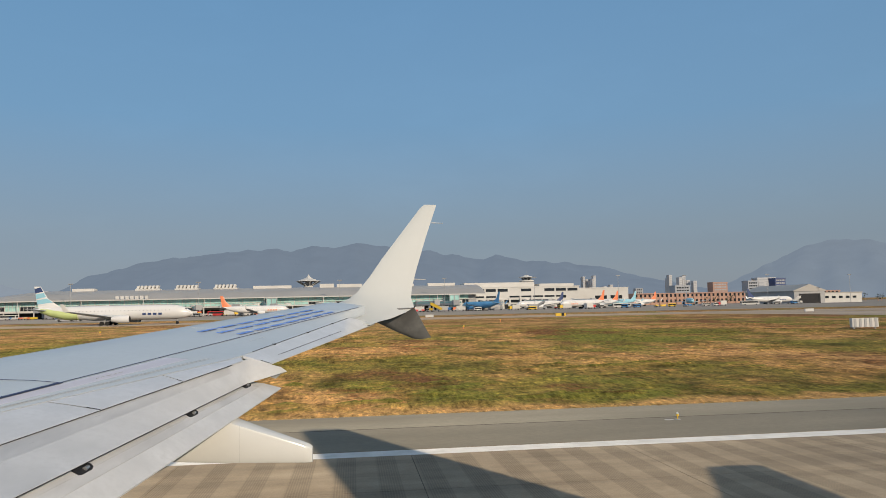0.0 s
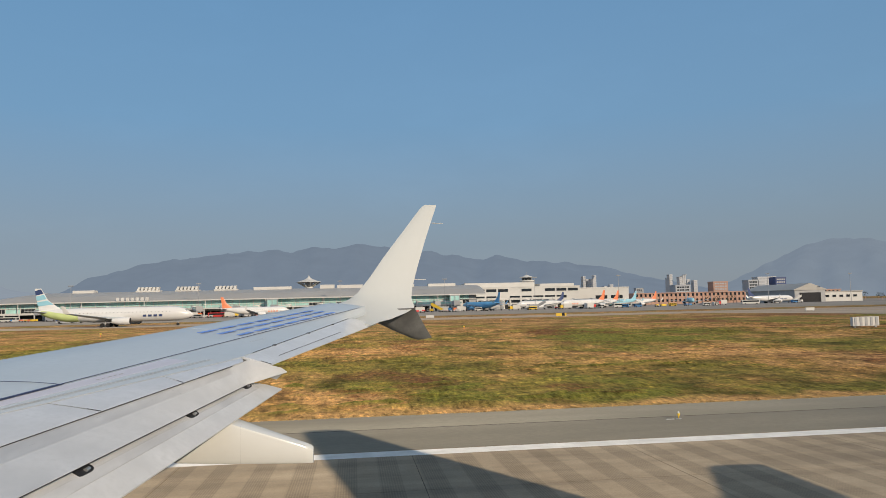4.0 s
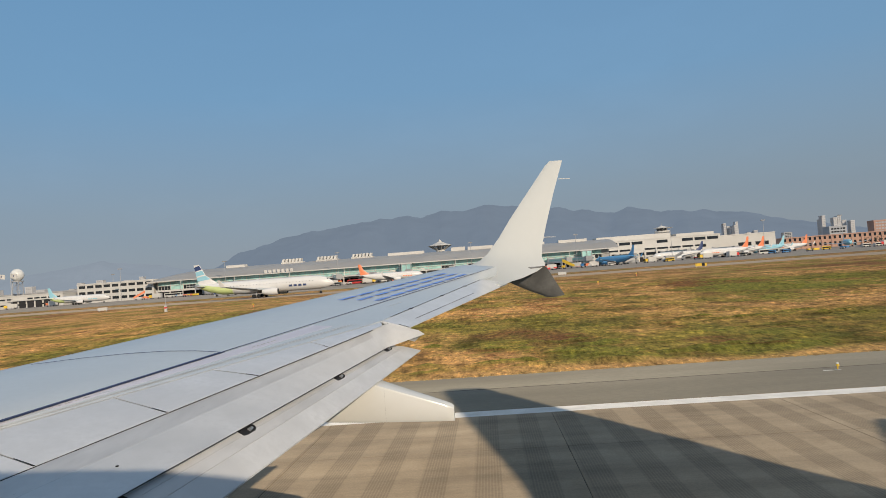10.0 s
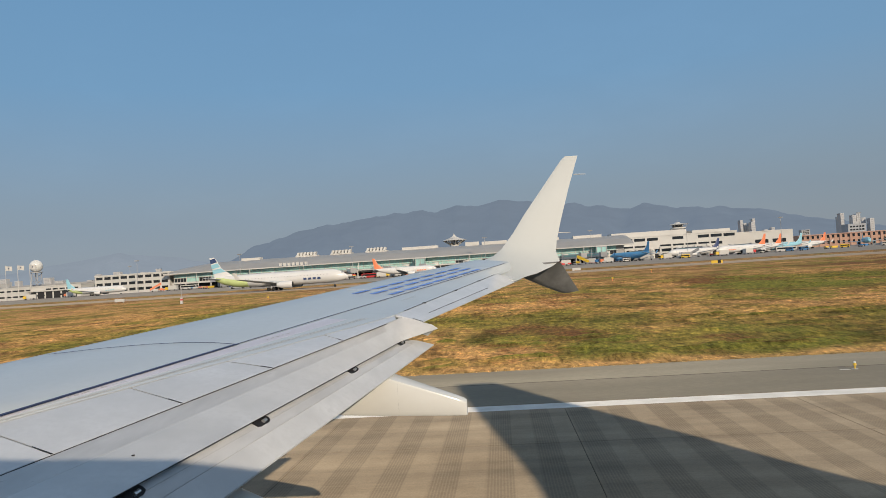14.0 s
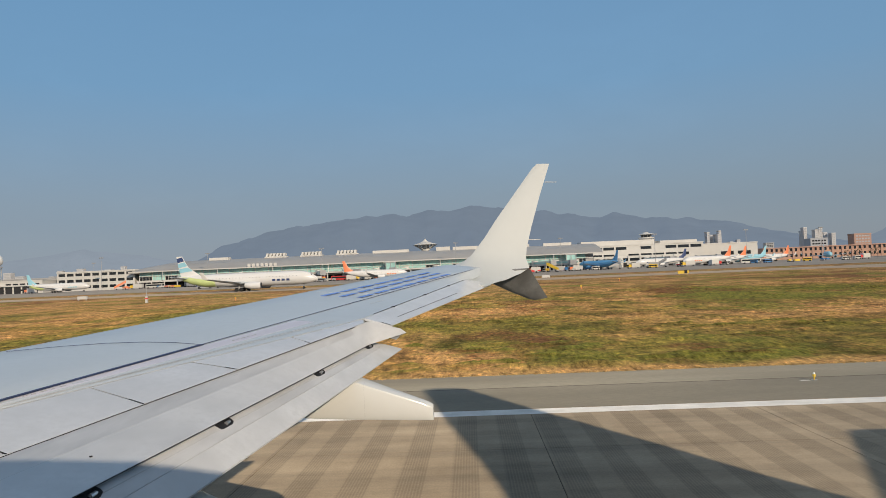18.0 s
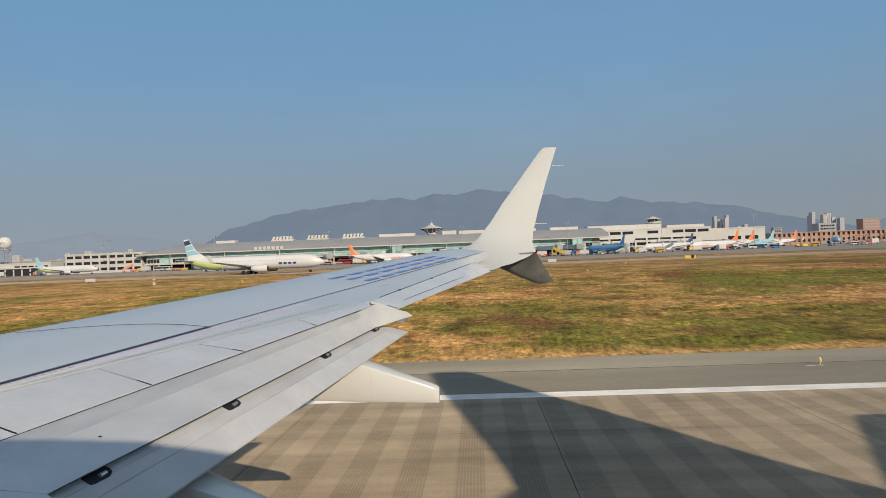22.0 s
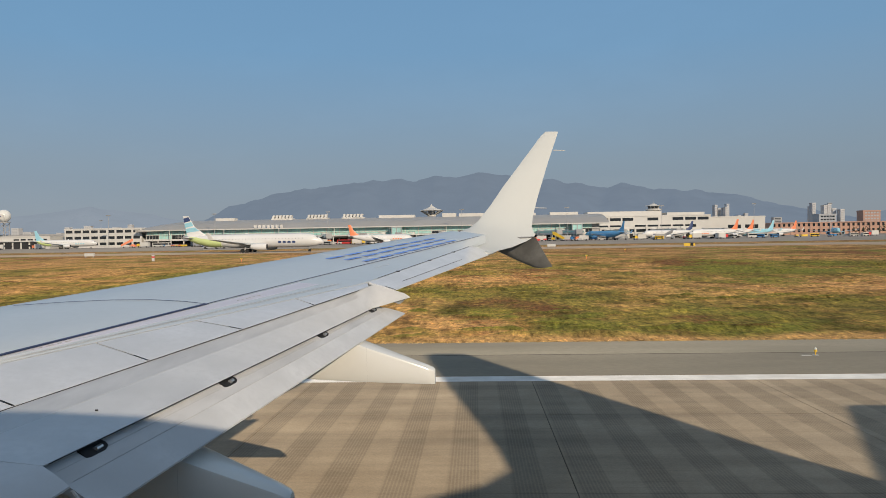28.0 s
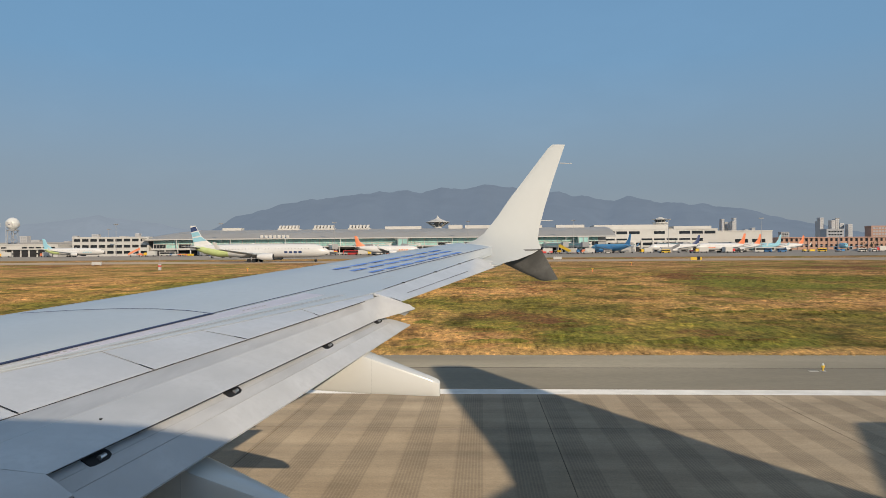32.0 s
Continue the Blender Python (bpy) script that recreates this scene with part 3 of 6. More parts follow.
def shift(bm):
    bmesh.ops.translate(bm, verts=bm.verts, vec=PO)
    return bm


def pl(name, bm, mat, label="", smooth=False, parent=None, bevel=0.0):
    return part(name, shift(bm), mat, parent or plane, label, smooth, bevel)


def line_at(a, b):
    """A straight line along the span through two points (y, x, z)."""
    def at(y):
        f = (y - a[0]) / (b[0] - a[0])
        return Vector((a[1] + f * (b[1] - a[1]), y, a[2] + f * (b[2] - a[2])))
    return at


CREST = line_at((8.28, -4.717, 3.477), (17, -0.071, 4.297))
SEAM = line_at((6.8, -3.708, 3.247), (16, 0.126, 4.117))
SPF = line_at((6.68, -3.668, 3.197), (10.6, -1.402, 3.535))
SPT = line_at((6.03, -3.191, 3.002), (10.35, -1.367, 3.494))
GAPL = line_at((5.4, -2.471, 2.85), (10.3, -1.297, 3.232))
TEL = line_at((5.42, -2.15, 2.581), (10.85, -0.949, 3.105))
HINGE = line_at((10.6, -1.402, 3.545), (15.1, -0.105, 3.918))
AILT = line_at((10.73, -1.015, 3.441), (15.7, 0.396, 3.78))


def skin_top(y):
    """Upper surface, from the nose to the rear edge of the main box at station y."""
    c, s = CREST(y), SEAM(y)
    chord = max(1.0, 1.55 + (17 - y) * 0.30)
    r = SPF(y) if y < 10.6 else HINGE(y)
    nose = c + Vector((-0.20 * chord, 0, -0.072 * chord))
    pts = [nose + Vector((0, 0, -0.02 * chord)), nose + Vector((0.012 * chord, 0, 0.018 * chord)), nose + Vector((0.05 * chord, 0, 0.043 * chord)), nose + Vector((0.11 * chord, 0, 0.062 * chord))]
    for f in (0, 0.33, 0.66, 1):
        p = c.lerp(s, f)
        p.z = c.z + (s.z - c.z) * f ** 1.4
        pts.append(p)
    pts.append(s.lerp(r, 0.5))
    pts.append(r)
    return pts


def skin_low(y):
    up = skin_top(y)
    chord = max(1.0, 1.55 + (17 - y) * 0.30)
    n, r = up[0], up[-1]
    return [r + Vector((0, 0, -0.05 * chord * 0.5)), n.lerp(r, 0.6) + Vector((0, 0, -0.085 * chord)), n.lerp(r, 0.25) + Vector((0, 0, -0.065 * chord)), n.lerp(r, 0.05) + Vector((0, 0, -0.03 * chord))]


stations = [1.4 + k * 0.575 for k in range(16)] + [10.3, 10.6, 10.61, 11.2, 12.0, 12.8, 13.6, 14.4, 15.1, 15.7, 16.2]
bm = B()
loft(bm, [skin_top(y) + skin_low(y) for y in stations])
wing = pl("right_wing", bm, M_WING, "light grey wing upper surface with dark seams", smooth=True)


def ribbon(bm, pts, width, lift=0.004, side=Vector((1, 0, 0)), depth=0.003):
    """A thin raised band along points, lying on the skin."""
    up = Vector((0, 0, 1))
    rings = []
    for p in pts:
        a = p - side * width / 2 + up * lift
        b = p + side * width / 2 + up * lift
        rings.append([a, b, b - up * depth, a - up * depth])
    loft(bm, rings)
    return bm


def on_skin(y, f):
    """A point on the upper surface between crest (0) and seam (1)."""
    c, s = CREST(y), SEAM(y)
    p = c.lerp(s, f)
    p.z = c.z + (s.z - c.z) * f ** 1.4
    return p


pl("seam", ribbon(B(), [SEAM(y) for y in (1.9, 4, 6, 8.85)], 0.06, 0.006), M_SEAM, "thick dark blue seam line", parent=wing)
pl("seam", ribbon(B(), [SEAM(y) for y in (8.85, 10, 12, 14, 15.9)], 0.014, 0.006), M_SEAM, "thin dark blue seam line", parent=wing)
pl("seam", ribbon(B(), [on_skin(8.85 + 0.10 * math.sin(math.pi * f) - 0.45 * (1 - f) ** 2, f) for f in (1, 0.8, 0.6, 0.4, 0.2, 0.0)], 0.008, 0.006, Vector((0, 1, 0))), M_SEAM, "thin panel seam", parent=wing)
for y in (12.4, 14.2):
    pl("panel_joint", ribbon(B(), [on_skin(y, f) for f in (1, 0.7, 0.4, 0.1)], 0.006, 0.005, Vector((0, 1, 0))), M_FLAP, parent=wing)
# paler painted strip behind the seam
bm = B()
rings = []
for k in range(16):
    y = 2.0 + k * 0.55
    c, r = SEAM(y), SPF(y)
    up = [c.lerp(r, f) + Vector((0, 0, 0.0015)) for f in (0.08, 0.28, 0.46)]
    rings.append(up + [v - Vector((0, 0, 0.003)) for v in up[::-1]])
loft(bm, rings)
pl("pale_strip", bm, M_STRIP, "pale lavender painted strip", smooth=True, parent=wing)
# a smeared line of grime between the strip and the spoilers
for f, w in ((0.66, 0.012), (0.72, 0.022)):
    pl("grime_line", ribbon(B(), [SEAM(y).lerp(SPF(y), f) for y in (3.0, 5.0, 7.0, 9.0, 10.4)], w, 0.002, depth=0.001), M_FLAPDULL, "smeared line of grime", parent=wing)
# small fasteners and stencils near the seam
for y in (7.0, 9.1, 11.6):
    for k in range(7):
        ya = y + 0.05 * k + 0.012 * (k % 3)
        pl("stencil_bar", ribbon(B(), [SEAM(ya).lerp(SPF(ya), 0.3) + Vector((0, 0, 0.003)), SEAM(ya + 0.03).lerp(SPF(ya + 0.03), 0.3) + Vector((0, 0, 0.003))], 0.008, 0.004), M_GRIME, parent=wing)

# big blue registration letters, as plain bars
def letter(y0, strokes):
    bm = B()
    for (u0, v0), (u1, v1) in strokes:
        p, q = [], []
        n = 4
        for k in range(n + 1):
            u, v = u0 + (u1 - u0) * k / n, v0 + (v1 - v0) * k / n
            p.append(on_skin(y0 + u, v))
        along = (p[-1] - p[0]).normalized()
        side = along.cross(Vector((0, 0, 1))).normalized()
        ribbon(bm, p, 0.13, 0.005, side)
    pl("letter_bar", bm, M_BLUEMARK, "faded blue bar", parent=wing)


for k in range(7):
    letter(12.05 + k * 0.43, [((0.0, v), (0.34, v)) for v in (0.40, 0.63, 0.86)])

# spoilers: panels with their own edges between the seam's rear line and the flap
cuts_f = [5.5, 6.36, 7.38, 8.27, 9.45, 10.58]
cuts_t = [5.3, 6.14, 7.19, 8.22, 9.3, 10.38]
for (a, b), (c, d) in zip(zip(cuts_f, cuts_f[1:]), zip(cuts_t, cuts_t[1:])):
    bm = B()
    g = 0.008
    rings = []
    for k in range(4):
        f = k / 3
        yf, yt = a + g + (b - a - 2 * g) * f, c + g + (d - c - 2 * g) * f
        p, q = SPF(yf) + Vector((0.012, 0, -0.002)), SPT(yt)
        mid = p.lerp(q, 0.5) + Vector((0, 0, 0.002))
        dn = Vector((0, 0, -0.035))
        rings.append([p, mid, q, q + dn * 0.15, p + dn])
    loft(bm, rings)
    sp = pl("spoiler", bm, M_PANEL)
    pl("panel_gap", ribbon(B(), [SPF(b), SPF(b).lerp(SPT(d), 0.5) + Vector((0, 0, 0.003)), SPT(d)], 0.004 if b > 6 else 0.009, 0.003, Vector((0, 1, 0))), M_GRIME if b > 6 else M_SEAM, "narrow panel gap", parent=sp)
    pl("gap_end", ribbon(B(), [SPF(b).lerp(SPT(d), 0.74) + Vector((0, 0, 0.003)), SPT(d) + Vector((0, 0, 0.001))], 0.009, 0.0035, Vector((0, 1, 0))), M_GAP, "dark open end of the panel gap", parent=sp)
pl("panel_gap", ribbon(B(), [SPF(y) + Vector((0.006, 0, 0)) for y in (5.5, 7, 9, 10.55)], 0.012, 0.003), M_FLAP, "thin grey panel gap", parent=wing)


def slab_between(L0, L1, ys, t0, t1, drop0=0.0, drop1=0.0, arch=0.0, n=5, crown=()):
    """A wing panel from line L0 back to line L1 over the stations ys; crown lists (share of chord, height)."""
    bm = B()
    rings = []
    crown = crown or [(k / n, arch * 4 * (k / n) * (1 - k / n)) for k in range(n + 1)]
    for y0, y1 in ys:
        p, q = L0(y0) + Vector((0, 0, -drop0)), L1(y1) + Vector((0, 0, -drop1))
        up, low = [], []
        for f, h in crown:
            m = p.lerp(q, f) + Vector((0, 0, h))
            up.append(m)
            low.append(m - Vector((0, 0, t0 + (t1 - t0) * f)))
        rings.append(up + low[::-1])
    loft(bm, rings)
    return bm


def span(a0, a1, b0, b1, n=6):
    return [(a0 + (a1 - a0) * k / n, b0 + (b1 - b0) * k / n) for k in range(n + 1)]


def offset(L, dx, dz):
    return lambda y: L(y) + Vector((dx, 0, dz))


def through_points(pts):
    """A line along the span that runs from point to point."""
    def at(y):
        for a, b in zip(pts, pts[1:]):
            if y <= b[0]:
                break
        return Vector(a[1]).lerp(Vector(b[1]), (y - a[0]) / (b[0] - a[0]))
    return at


# front edge of the forward flap: under the spoilers, then along the aileron's inner end to the tip
FORE_OUT = through_points([(10.1, SPT(10.1) + Vector((-0.02, 0, -0.003))), (10.36, SPT(10.38) + Vector((-0.015, 0, -0.003))), (10.50, (-1.315, 10.60, 3.512)), (10.60, (-1.07, 10.60, 3.433)), (10.70, (-1.00, 10.70, 3.398))])
BACK_OUT = through_points([(10.30, GAPL(10.30) + Vector((0.004, 0, 0.002))), (10.72, (-0.867, 10.72, 3.327))])


def FORE_F(y):
    return SPT(y) + Vector((-0.02, 0, -0.003)) if y <= 10.1 else FORE_OUT(y)


def FORE_T(y):
    """Rear edge of the forward flap, which runs out to a point at its outer end."""
    return GAPL(y) + Vector((0.004, 0, 0.002)) if y <= 10.3 else BACK_OUT(y)


FORE_CROWN = [(0, 0), (0.2, 0.008), (0.41, 0.016), (0.44, 0.0165), (0.7, 0.009), (1, 0)]
AFT_CROWN = [(0, 0), (0.25, 0.006), (0.46, 0.011), (0.49, 0.0112), (0.75, 0.006), (1, 0)]
pl("fore_flap", slab_between(FORE_F, FORE_T, span(5.387, 10.1, 5.387, 10.1, 14) + [(10.23, 10.2), (10.36, 10.3), (10.5, 10.42), (10.6, 10.56), (10.7, 10.72)], 0.16, 0.005, crown=FORE_CROWN), M_FLAP, "grey forward flap segment", smooth=True)
pl("aft_flap", slab_between(offset(GAPL, -0.05, -0.010), TEL, span(5.40, 10.5, 5.42, 10.85, 14), 0.10, 0.012, crown=AFT_CROWN), M_FLAP, "grey rear flap segment", smooth=True)
pl("aileron", slab_between(offset(HINGE, 0.012, -0.004), AILT, span(10.60, 15.15, 10.60, 15.72, 10), 0.03, 0.010, arch=0.003), M_PANEL, "grey aileron with a dark hinge line", smooth=True)
pl("aileron_end_gap", ribbon(B(), [AILT(10.62) + Vector((-0.13, 0, 0.046)), AILT(10.62) + Vector((0.0, 0, 0.002))], 0.022, 0.003, Vector((0, 1, 0))), M_GAP, "small dark notch", parent=wing)
# faint chordwise and spanwise grime lines on the rear flap
for f in (0.22, 0.47):
    pl("grime_line", ribbon(B(), [(GAPL(y) + Vector((-0.05, 0, -0.010))).lerp(TEL(y), f) + Vector((0, 0, 0.0115 if f > 0.4 else 0.006)) for y in (5.45, 6.6, 8.0, 9.6, 10.5)], 0.002, 0.003), M_FLAPDULL, "thin line of grime", parent=wing)
pl("hinge_line", ribbon(B(), [HINGE(10.9), HINGE(15.0)], 0.013, 0.003), M_GAP, parent=wing)
pl("hinge_line", ribbon(B(), [HINGE(y).lerp(AILT(y + 0.2), 0.68) for y in (11.0, 12.3, 13.7)], 0.009, 0.006), M_GAP, parent=wing)
for y in (11.6, 12.9, 14.1):
    pl("hinge_cover", box(B(), *[v for p in [HINGE(y)] for v in (p.x - 0.03, p.x + 0.02, p.y - 0.03, p.y + 0.03, p.z - 0.01, p.z + 0.006)]), M_GAP, parent=wing)
pl("flap_joint", ribbon(B(), [SPT(y) + Vector((0.008, 0, -0.009)) for y in (5.4, 7, 9, 10.15)], 0.012, 0.006), M_GAP, "thin dark joint", parent=wing)
pl("flap_joint", ribbon(B(), [GAPL(y) + Vector((0.008, 0, -0.004)) for y in (5.42, 7, 9, 10.3)], 0.006, 0.003), M_GAP, "thin dark joint", parent=wing)
# dark slots along the flap joint
AFT0 = offset(GAPL, -0.05, -0.010)
for y in (10.22, 8.83, 7.10, 5.66):
    bm = B()
    lift = Vector((0, 0, 0.011))

    def low_on(yy, f):
        return AFT0(yy).lerp(TEL(yy), f) + lift
    top = [low_on(y, 0.08), low_on(y + 0.19, 0.08), low_on(y + 0.20, 0.14), low_on(y + 0.19, 0.21), low_on(y + 0.15, 0.255), low_on(y + 0.03, 0.255), low_on(y, 0.23)]
    loft(bm, [top, [v - Vector((0, 0, 0.012)) for v in top]])
    slot = pl("drain_slot", bm, M_GAP, "dark opening in the flap joint", parent=wing)
    c = low_on(y + 0.11, 0.18)
    pl("slot_roller", rod(B(), c + Vector((0, -0.02, 0.0)), c + Vector((0, 0.05, 0.0)), 0.017), M_METAL, parent=wing)
pl("drain_hole", rod(B(), FORE_F(6.2).lerp(FORE_T(6.2), 0.62) + Vector((0, 0, 0.0)), FORE_F(6.2).lerp(FORE_T(6.2), 0.62) + Vector((0, 0, 0.0165)), 0.011, n=10), M_GAP, "small dark drain hole", parent=wing)
# rear lower skin closes the box towards the flaps
# near-black: the shade in the spoiler gaps is put into its colour
pl("cove_panel", slab_between(offset(SPF, 0.02, -0.04), offset(SPT, 0, -0.05), span(2.0, 9.9, 2.0, 9.9), 0.10, 0.08), M_GAP)

# inner flap, its rear edge square to the flight
INNER_T = line_at((5.30, -2.266, 2.765), (5.0, -2.324, 2.723))
bm = B()
rings = []
for y in (1.6, 2.6, 3.6, 4.4, 4.9, 5.2, 5.385):
    a, g, t = SPT(y) + Vector((-0.1, 0, -0.003)), GAPL(y) + Vector((0, 0, 0.002)), INNER_T(min(y - 0.02, 5.30))
    up = [a] + [a.lerp(g, f) + Vector((0, 0, h)) for f, h in ((0.41, 0.016), (0.44, 0.0165))] + [g, g.lerp(t, 0.5) + Vector((0, 0, 0.004)), t]
    low = [v - Vector((0, 0, d)) for v, d in zip(up, (0.16, 0.13, 0.12, 0.07, 0.04, 0.012))]
    rings.append(up + low[::-1])
loft(bm, rings)
pl("inner_flap", bm, M_FLAP, "grey inner flap", smooth=True)
pl("inner_spoiler", slab_between(SPF, offset(SPT, 0, 0), span(1.6, 5.48, 1.6, 5.28), 0.04, 0.006), M_PANEL)
pl("flap_seal", rod(B(), Vector((-2.262, 5.31, 2.735)), Vector((-2.19, 5.33, 2.62)), 0.012), M_WALLW, "pale seal strip between the flaps", parent=wing)


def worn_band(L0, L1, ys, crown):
    """A duller strip over the front part of a flap, 2 mm proud of it."""
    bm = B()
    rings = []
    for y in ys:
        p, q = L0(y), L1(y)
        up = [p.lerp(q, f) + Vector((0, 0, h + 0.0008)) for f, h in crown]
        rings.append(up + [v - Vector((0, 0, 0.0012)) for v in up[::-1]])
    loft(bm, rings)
    return pl("worn_band", bm, M_FLAPDULL, "duller front strip", smooth=True, parent=wing)


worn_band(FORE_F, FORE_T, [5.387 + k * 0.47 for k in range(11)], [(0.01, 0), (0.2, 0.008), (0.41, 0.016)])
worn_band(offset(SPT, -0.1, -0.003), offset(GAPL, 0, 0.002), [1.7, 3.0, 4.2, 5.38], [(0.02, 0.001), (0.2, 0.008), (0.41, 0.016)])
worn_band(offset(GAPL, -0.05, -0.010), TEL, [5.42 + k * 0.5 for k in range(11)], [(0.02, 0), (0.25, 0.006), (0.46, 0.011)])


def fairing(y, w, top, bottom, length):
    """A flap track fairing: flat upright sides, a crisp upper edge, a nearly flat top and a blunt tail.
    top and bottom are (x, z) pairs: at the flap's rear edge and at the tail."""
    bm = B()
    rings = []
    (xa, za), (xb, zb) = top
    (xc, zc), (xd, zd) = bottom
    for f in (0, 0.08, 0.2, 0.4, 0.6, 0.75, 0.88, 0.96, 0.99, 1.0):
        x = xb - length * (1 - f)
        zt = za + (zb - za) * (x - xa) / (xb - xa)
        zt = min(zt, za + 0.10)
        zl = zc + (zd - zc) * (x - xc) / (xd - xc)
        zl += 0.25 * max(0, 0.4 - f) ** 1.2
        zl = min(zl, zt - 0.06)
        ww = w * (min(1, 0.4 + f * 3) if f < 0.55 else 1 - 0.60 * ((f - 0.55) / 0.45) ** 1.15)
        if f > 0.97:
            ww *= 0.93 if f < 1 else 0.72
            zt -= 0.004 if f < 1 else 0.016
        r = 0.022
        h = zt - zl
        half = [(0.0, h + 0.018), (ww * 0.55, h + 0.010), (ww - r, h - 0.002), (ww - 0.3 * r, h - 0.3 * r), (ww, h - 1.1 * r), (ww * 0.985, h * 0.45), (ww * 0.95, 1.4 * r), (ww * 0.93 - 0.4 * r, 0.3 * r), (ww * 0.9 - 1.4 * r, 0.0)]
        rings.append([Vector((x, y + u, zl + v)) for u, v in half] + [Vector((x, y - u, zl + v)) for u, v in half[:0:-1]])
    loft(bm, rings)
    fa = pl("flap_track_fairing", bm, M_WHITE, "cream white canoe-shaped flap track fairing", smooth=True)
    # the joint between the fixed and the moving shell
    a, b = rings[4], rings[5]
    bm = B()
    seam = []
    for g, out in ((0.50, 1.0), (0.50, 1.004), (0.504, 1.004), (0.504, 1.0)):
        loop = [p.lerp(q, g) for p, q in zip(a, b)]
        mid = sum(loop, Vector()) / len(loop)
        seam.append([mid + (v - mid) * out for v in loop])
    loft(bm, seam, cap=False)
    pl("shell_joint", bm, M_GRIME, "fine joint between the shells", parent=fa)
    return fa


fairing(9.46, 0.225, ((-1.32, 2.935), (-0.476, 2.618)), ((-1.85, 2.545), (-0.476, 2.452)), 2.3)
fairing(6.47, 0.23, ((-2.067, 2.60), (-1.335, 2.30)), ((-2.6, 2.22), (-1.335, 2.11)), 2.3)
fairing(3.6, 0.19, ((-2.6, 2.50), (-1.3, 2.05)), ((-3.2, 1.95), (-1.3, 1.85)), 2.6)

# winglet: blend, upper blade, lower blade
def foil(le, te, thick, out):
    """A thin symmetric section between two points, thick along out."""
    le, te, out = Vector(le), Vector(te), Vector(out).normalized()
    up, low = [], []
    for f, h in ((0, 0), (0.06, 0.55), (0.22, 0.95), (0.45, 1.0), (0.75, 0.55), (1, 0.04)):
        p = le.lerp(te, f)
        up.append(p + out * thick * h)
        low.append(p - out * thick * h)
    return up + low[:0:-1]


bm = B()
loft(bm, [foil((-1.42, 15.2, 3.93), (0.30, 15.2, 3.77), 0.10, (0, 0, 1)),
          foil((-0.85, 16.1, 4.05), (0.50, 15.9, 3.82), 0.09, (0, -0.05, 1)),
          foil((-0.42, 16.7, 4.18), (0.75, 16.45, 3.86), 0.075, (0, -0.2, 1)),
          foil((-0.12, 17.02, 4.30), (1.10, 16.85, 3.98), 0.06, (0, -0.5, 0.85)),
          foil((0.06, 17.14, 4.44), (1.30, 17.08, 4.09), 0.035, (0, -0.8, 0.5)),
          foil((0.148, 17.2, 4.55), (1.245, 17.2, 4.30), 0.03, (0, -1, 0.25)),
          foil((0.345, 17.3, 4.79), (1.285, 17.35, 4.54), 0.022, (0, -1, 0.22)),
          foil((0.62, 17.46, 5.19), (1.42, 17.5, 5.0), 0.018, (0, -1, 0.22)),
          foil((1.11, 17.7, 5.83), (1.66, 17.72, 5.72), 0.014, (0, -1, 0.22)),
          foil((1.545, 17.93, 6.40), (1.915, 17.94, 6.41), 0.010, (0, -1, 0.22)),
          foil((1.65, 17.95, 6.49), (1.938, 17.95, 6.486), 0.008, (0, -1, 0.22))])
winglet = pl("winglet", bm, M_WINGLET, "cream white upswept winglet", smooth=True)
bm = B()
loft(bm, [foil((0.14, 16.66, 4.0), (1.27, 16.98, 4.08), 0.05, (0, 0.75, 0.66)),
          foil((0.42, 17.06, 3.80), (1.33, 17.12, 4.04), 0.05, (0, 0.8, 0.6)),
          foil((0.90, 17.34, 3.56), (1.52, 17.36, 3.72), 0.035, (0, 0.85, 0.5)),
          foil((1.30, 17.58, 3.38), (1.71, 17.6, 3.42), 0.018, (0, 0.85, 0.5)),
          foil((1.40, 17.62, 3.355), (1.725, 17.62, 3.39), 0.012, (0, 0.85, 0.5))])
# the downward face's shade is put into this darker, uneven grey
pl("lower_winglet", bm, painted("winglet_shade_paint", (0.211, 0.211, 0.205), 0.3, 0, 0.35, 1.6, 12, 0.0), "lower winglet blade with its shade painted grey", smooth=True)
for x, y, z in ((1.81, 17.86, 6.05), (1.335, 17.42, 4.72)):
    pl("static_wick", rod(B(), (x, y, z), (x + 0.27, y, z - 0.012), 0.011, 0.007, 6), M_WALLW, parent=winglet)

# fuselage with an open window before the camera
def fus_ring(st, n=48):
    """Section at x; nose ahead, tail cone behind."""
    x = st
    if x < -17.5:
        f = max(0.02, 1 - ((-17.5 - x) / 5.2) ** 2) ** 0.5
        return ring(x, CY, 3.85 - 0.55 * (1 - f), 1.88 * f, 2.0 * f, n)
    if x > 6.5:
        f = (x - 6.5) / 10.3
        k = 1 - 0.9 * f ** 1.35
        return ring(x, CY, 5.84 - 2.0 * k - 0.10 * f, 1.88 * k, 2.0 * k, n)
    return ring(x, CY, 3.85, 1.88, 2.0, n)


xs = [-22.6, -22.2, -21.4, -20.2, -18.8, -17.5, -12, -6, -2, -0.36, -0.17, 0.20, 0.36, 2, 4, 6.5, 8, 9.5, 11, 12.5, 14, 15.4, 16.4, 16.8]
rings = []
for x in xs:
    rings.append(fus_ring(x))
bm = B()
vr = [[bm.verts.new(p) for p in r] for r in rings]
i0 = xs.index(-0.17)
N = 48
for k, (a, b) in enumerate(zip(vr, vr[1:])):
    for i in range(N):
        j = (i + 1) % N
        if k == i0 and i in (0, 1, 47):
            continue
        bm.faces.new((a[i], a[j], b[j], b[i]))
bm.faces.new(vr[0][::-1])
bm.faces.new(vr[-1])
bmesh.ops.recalc_face_normals(bm, faces=bm.faces)
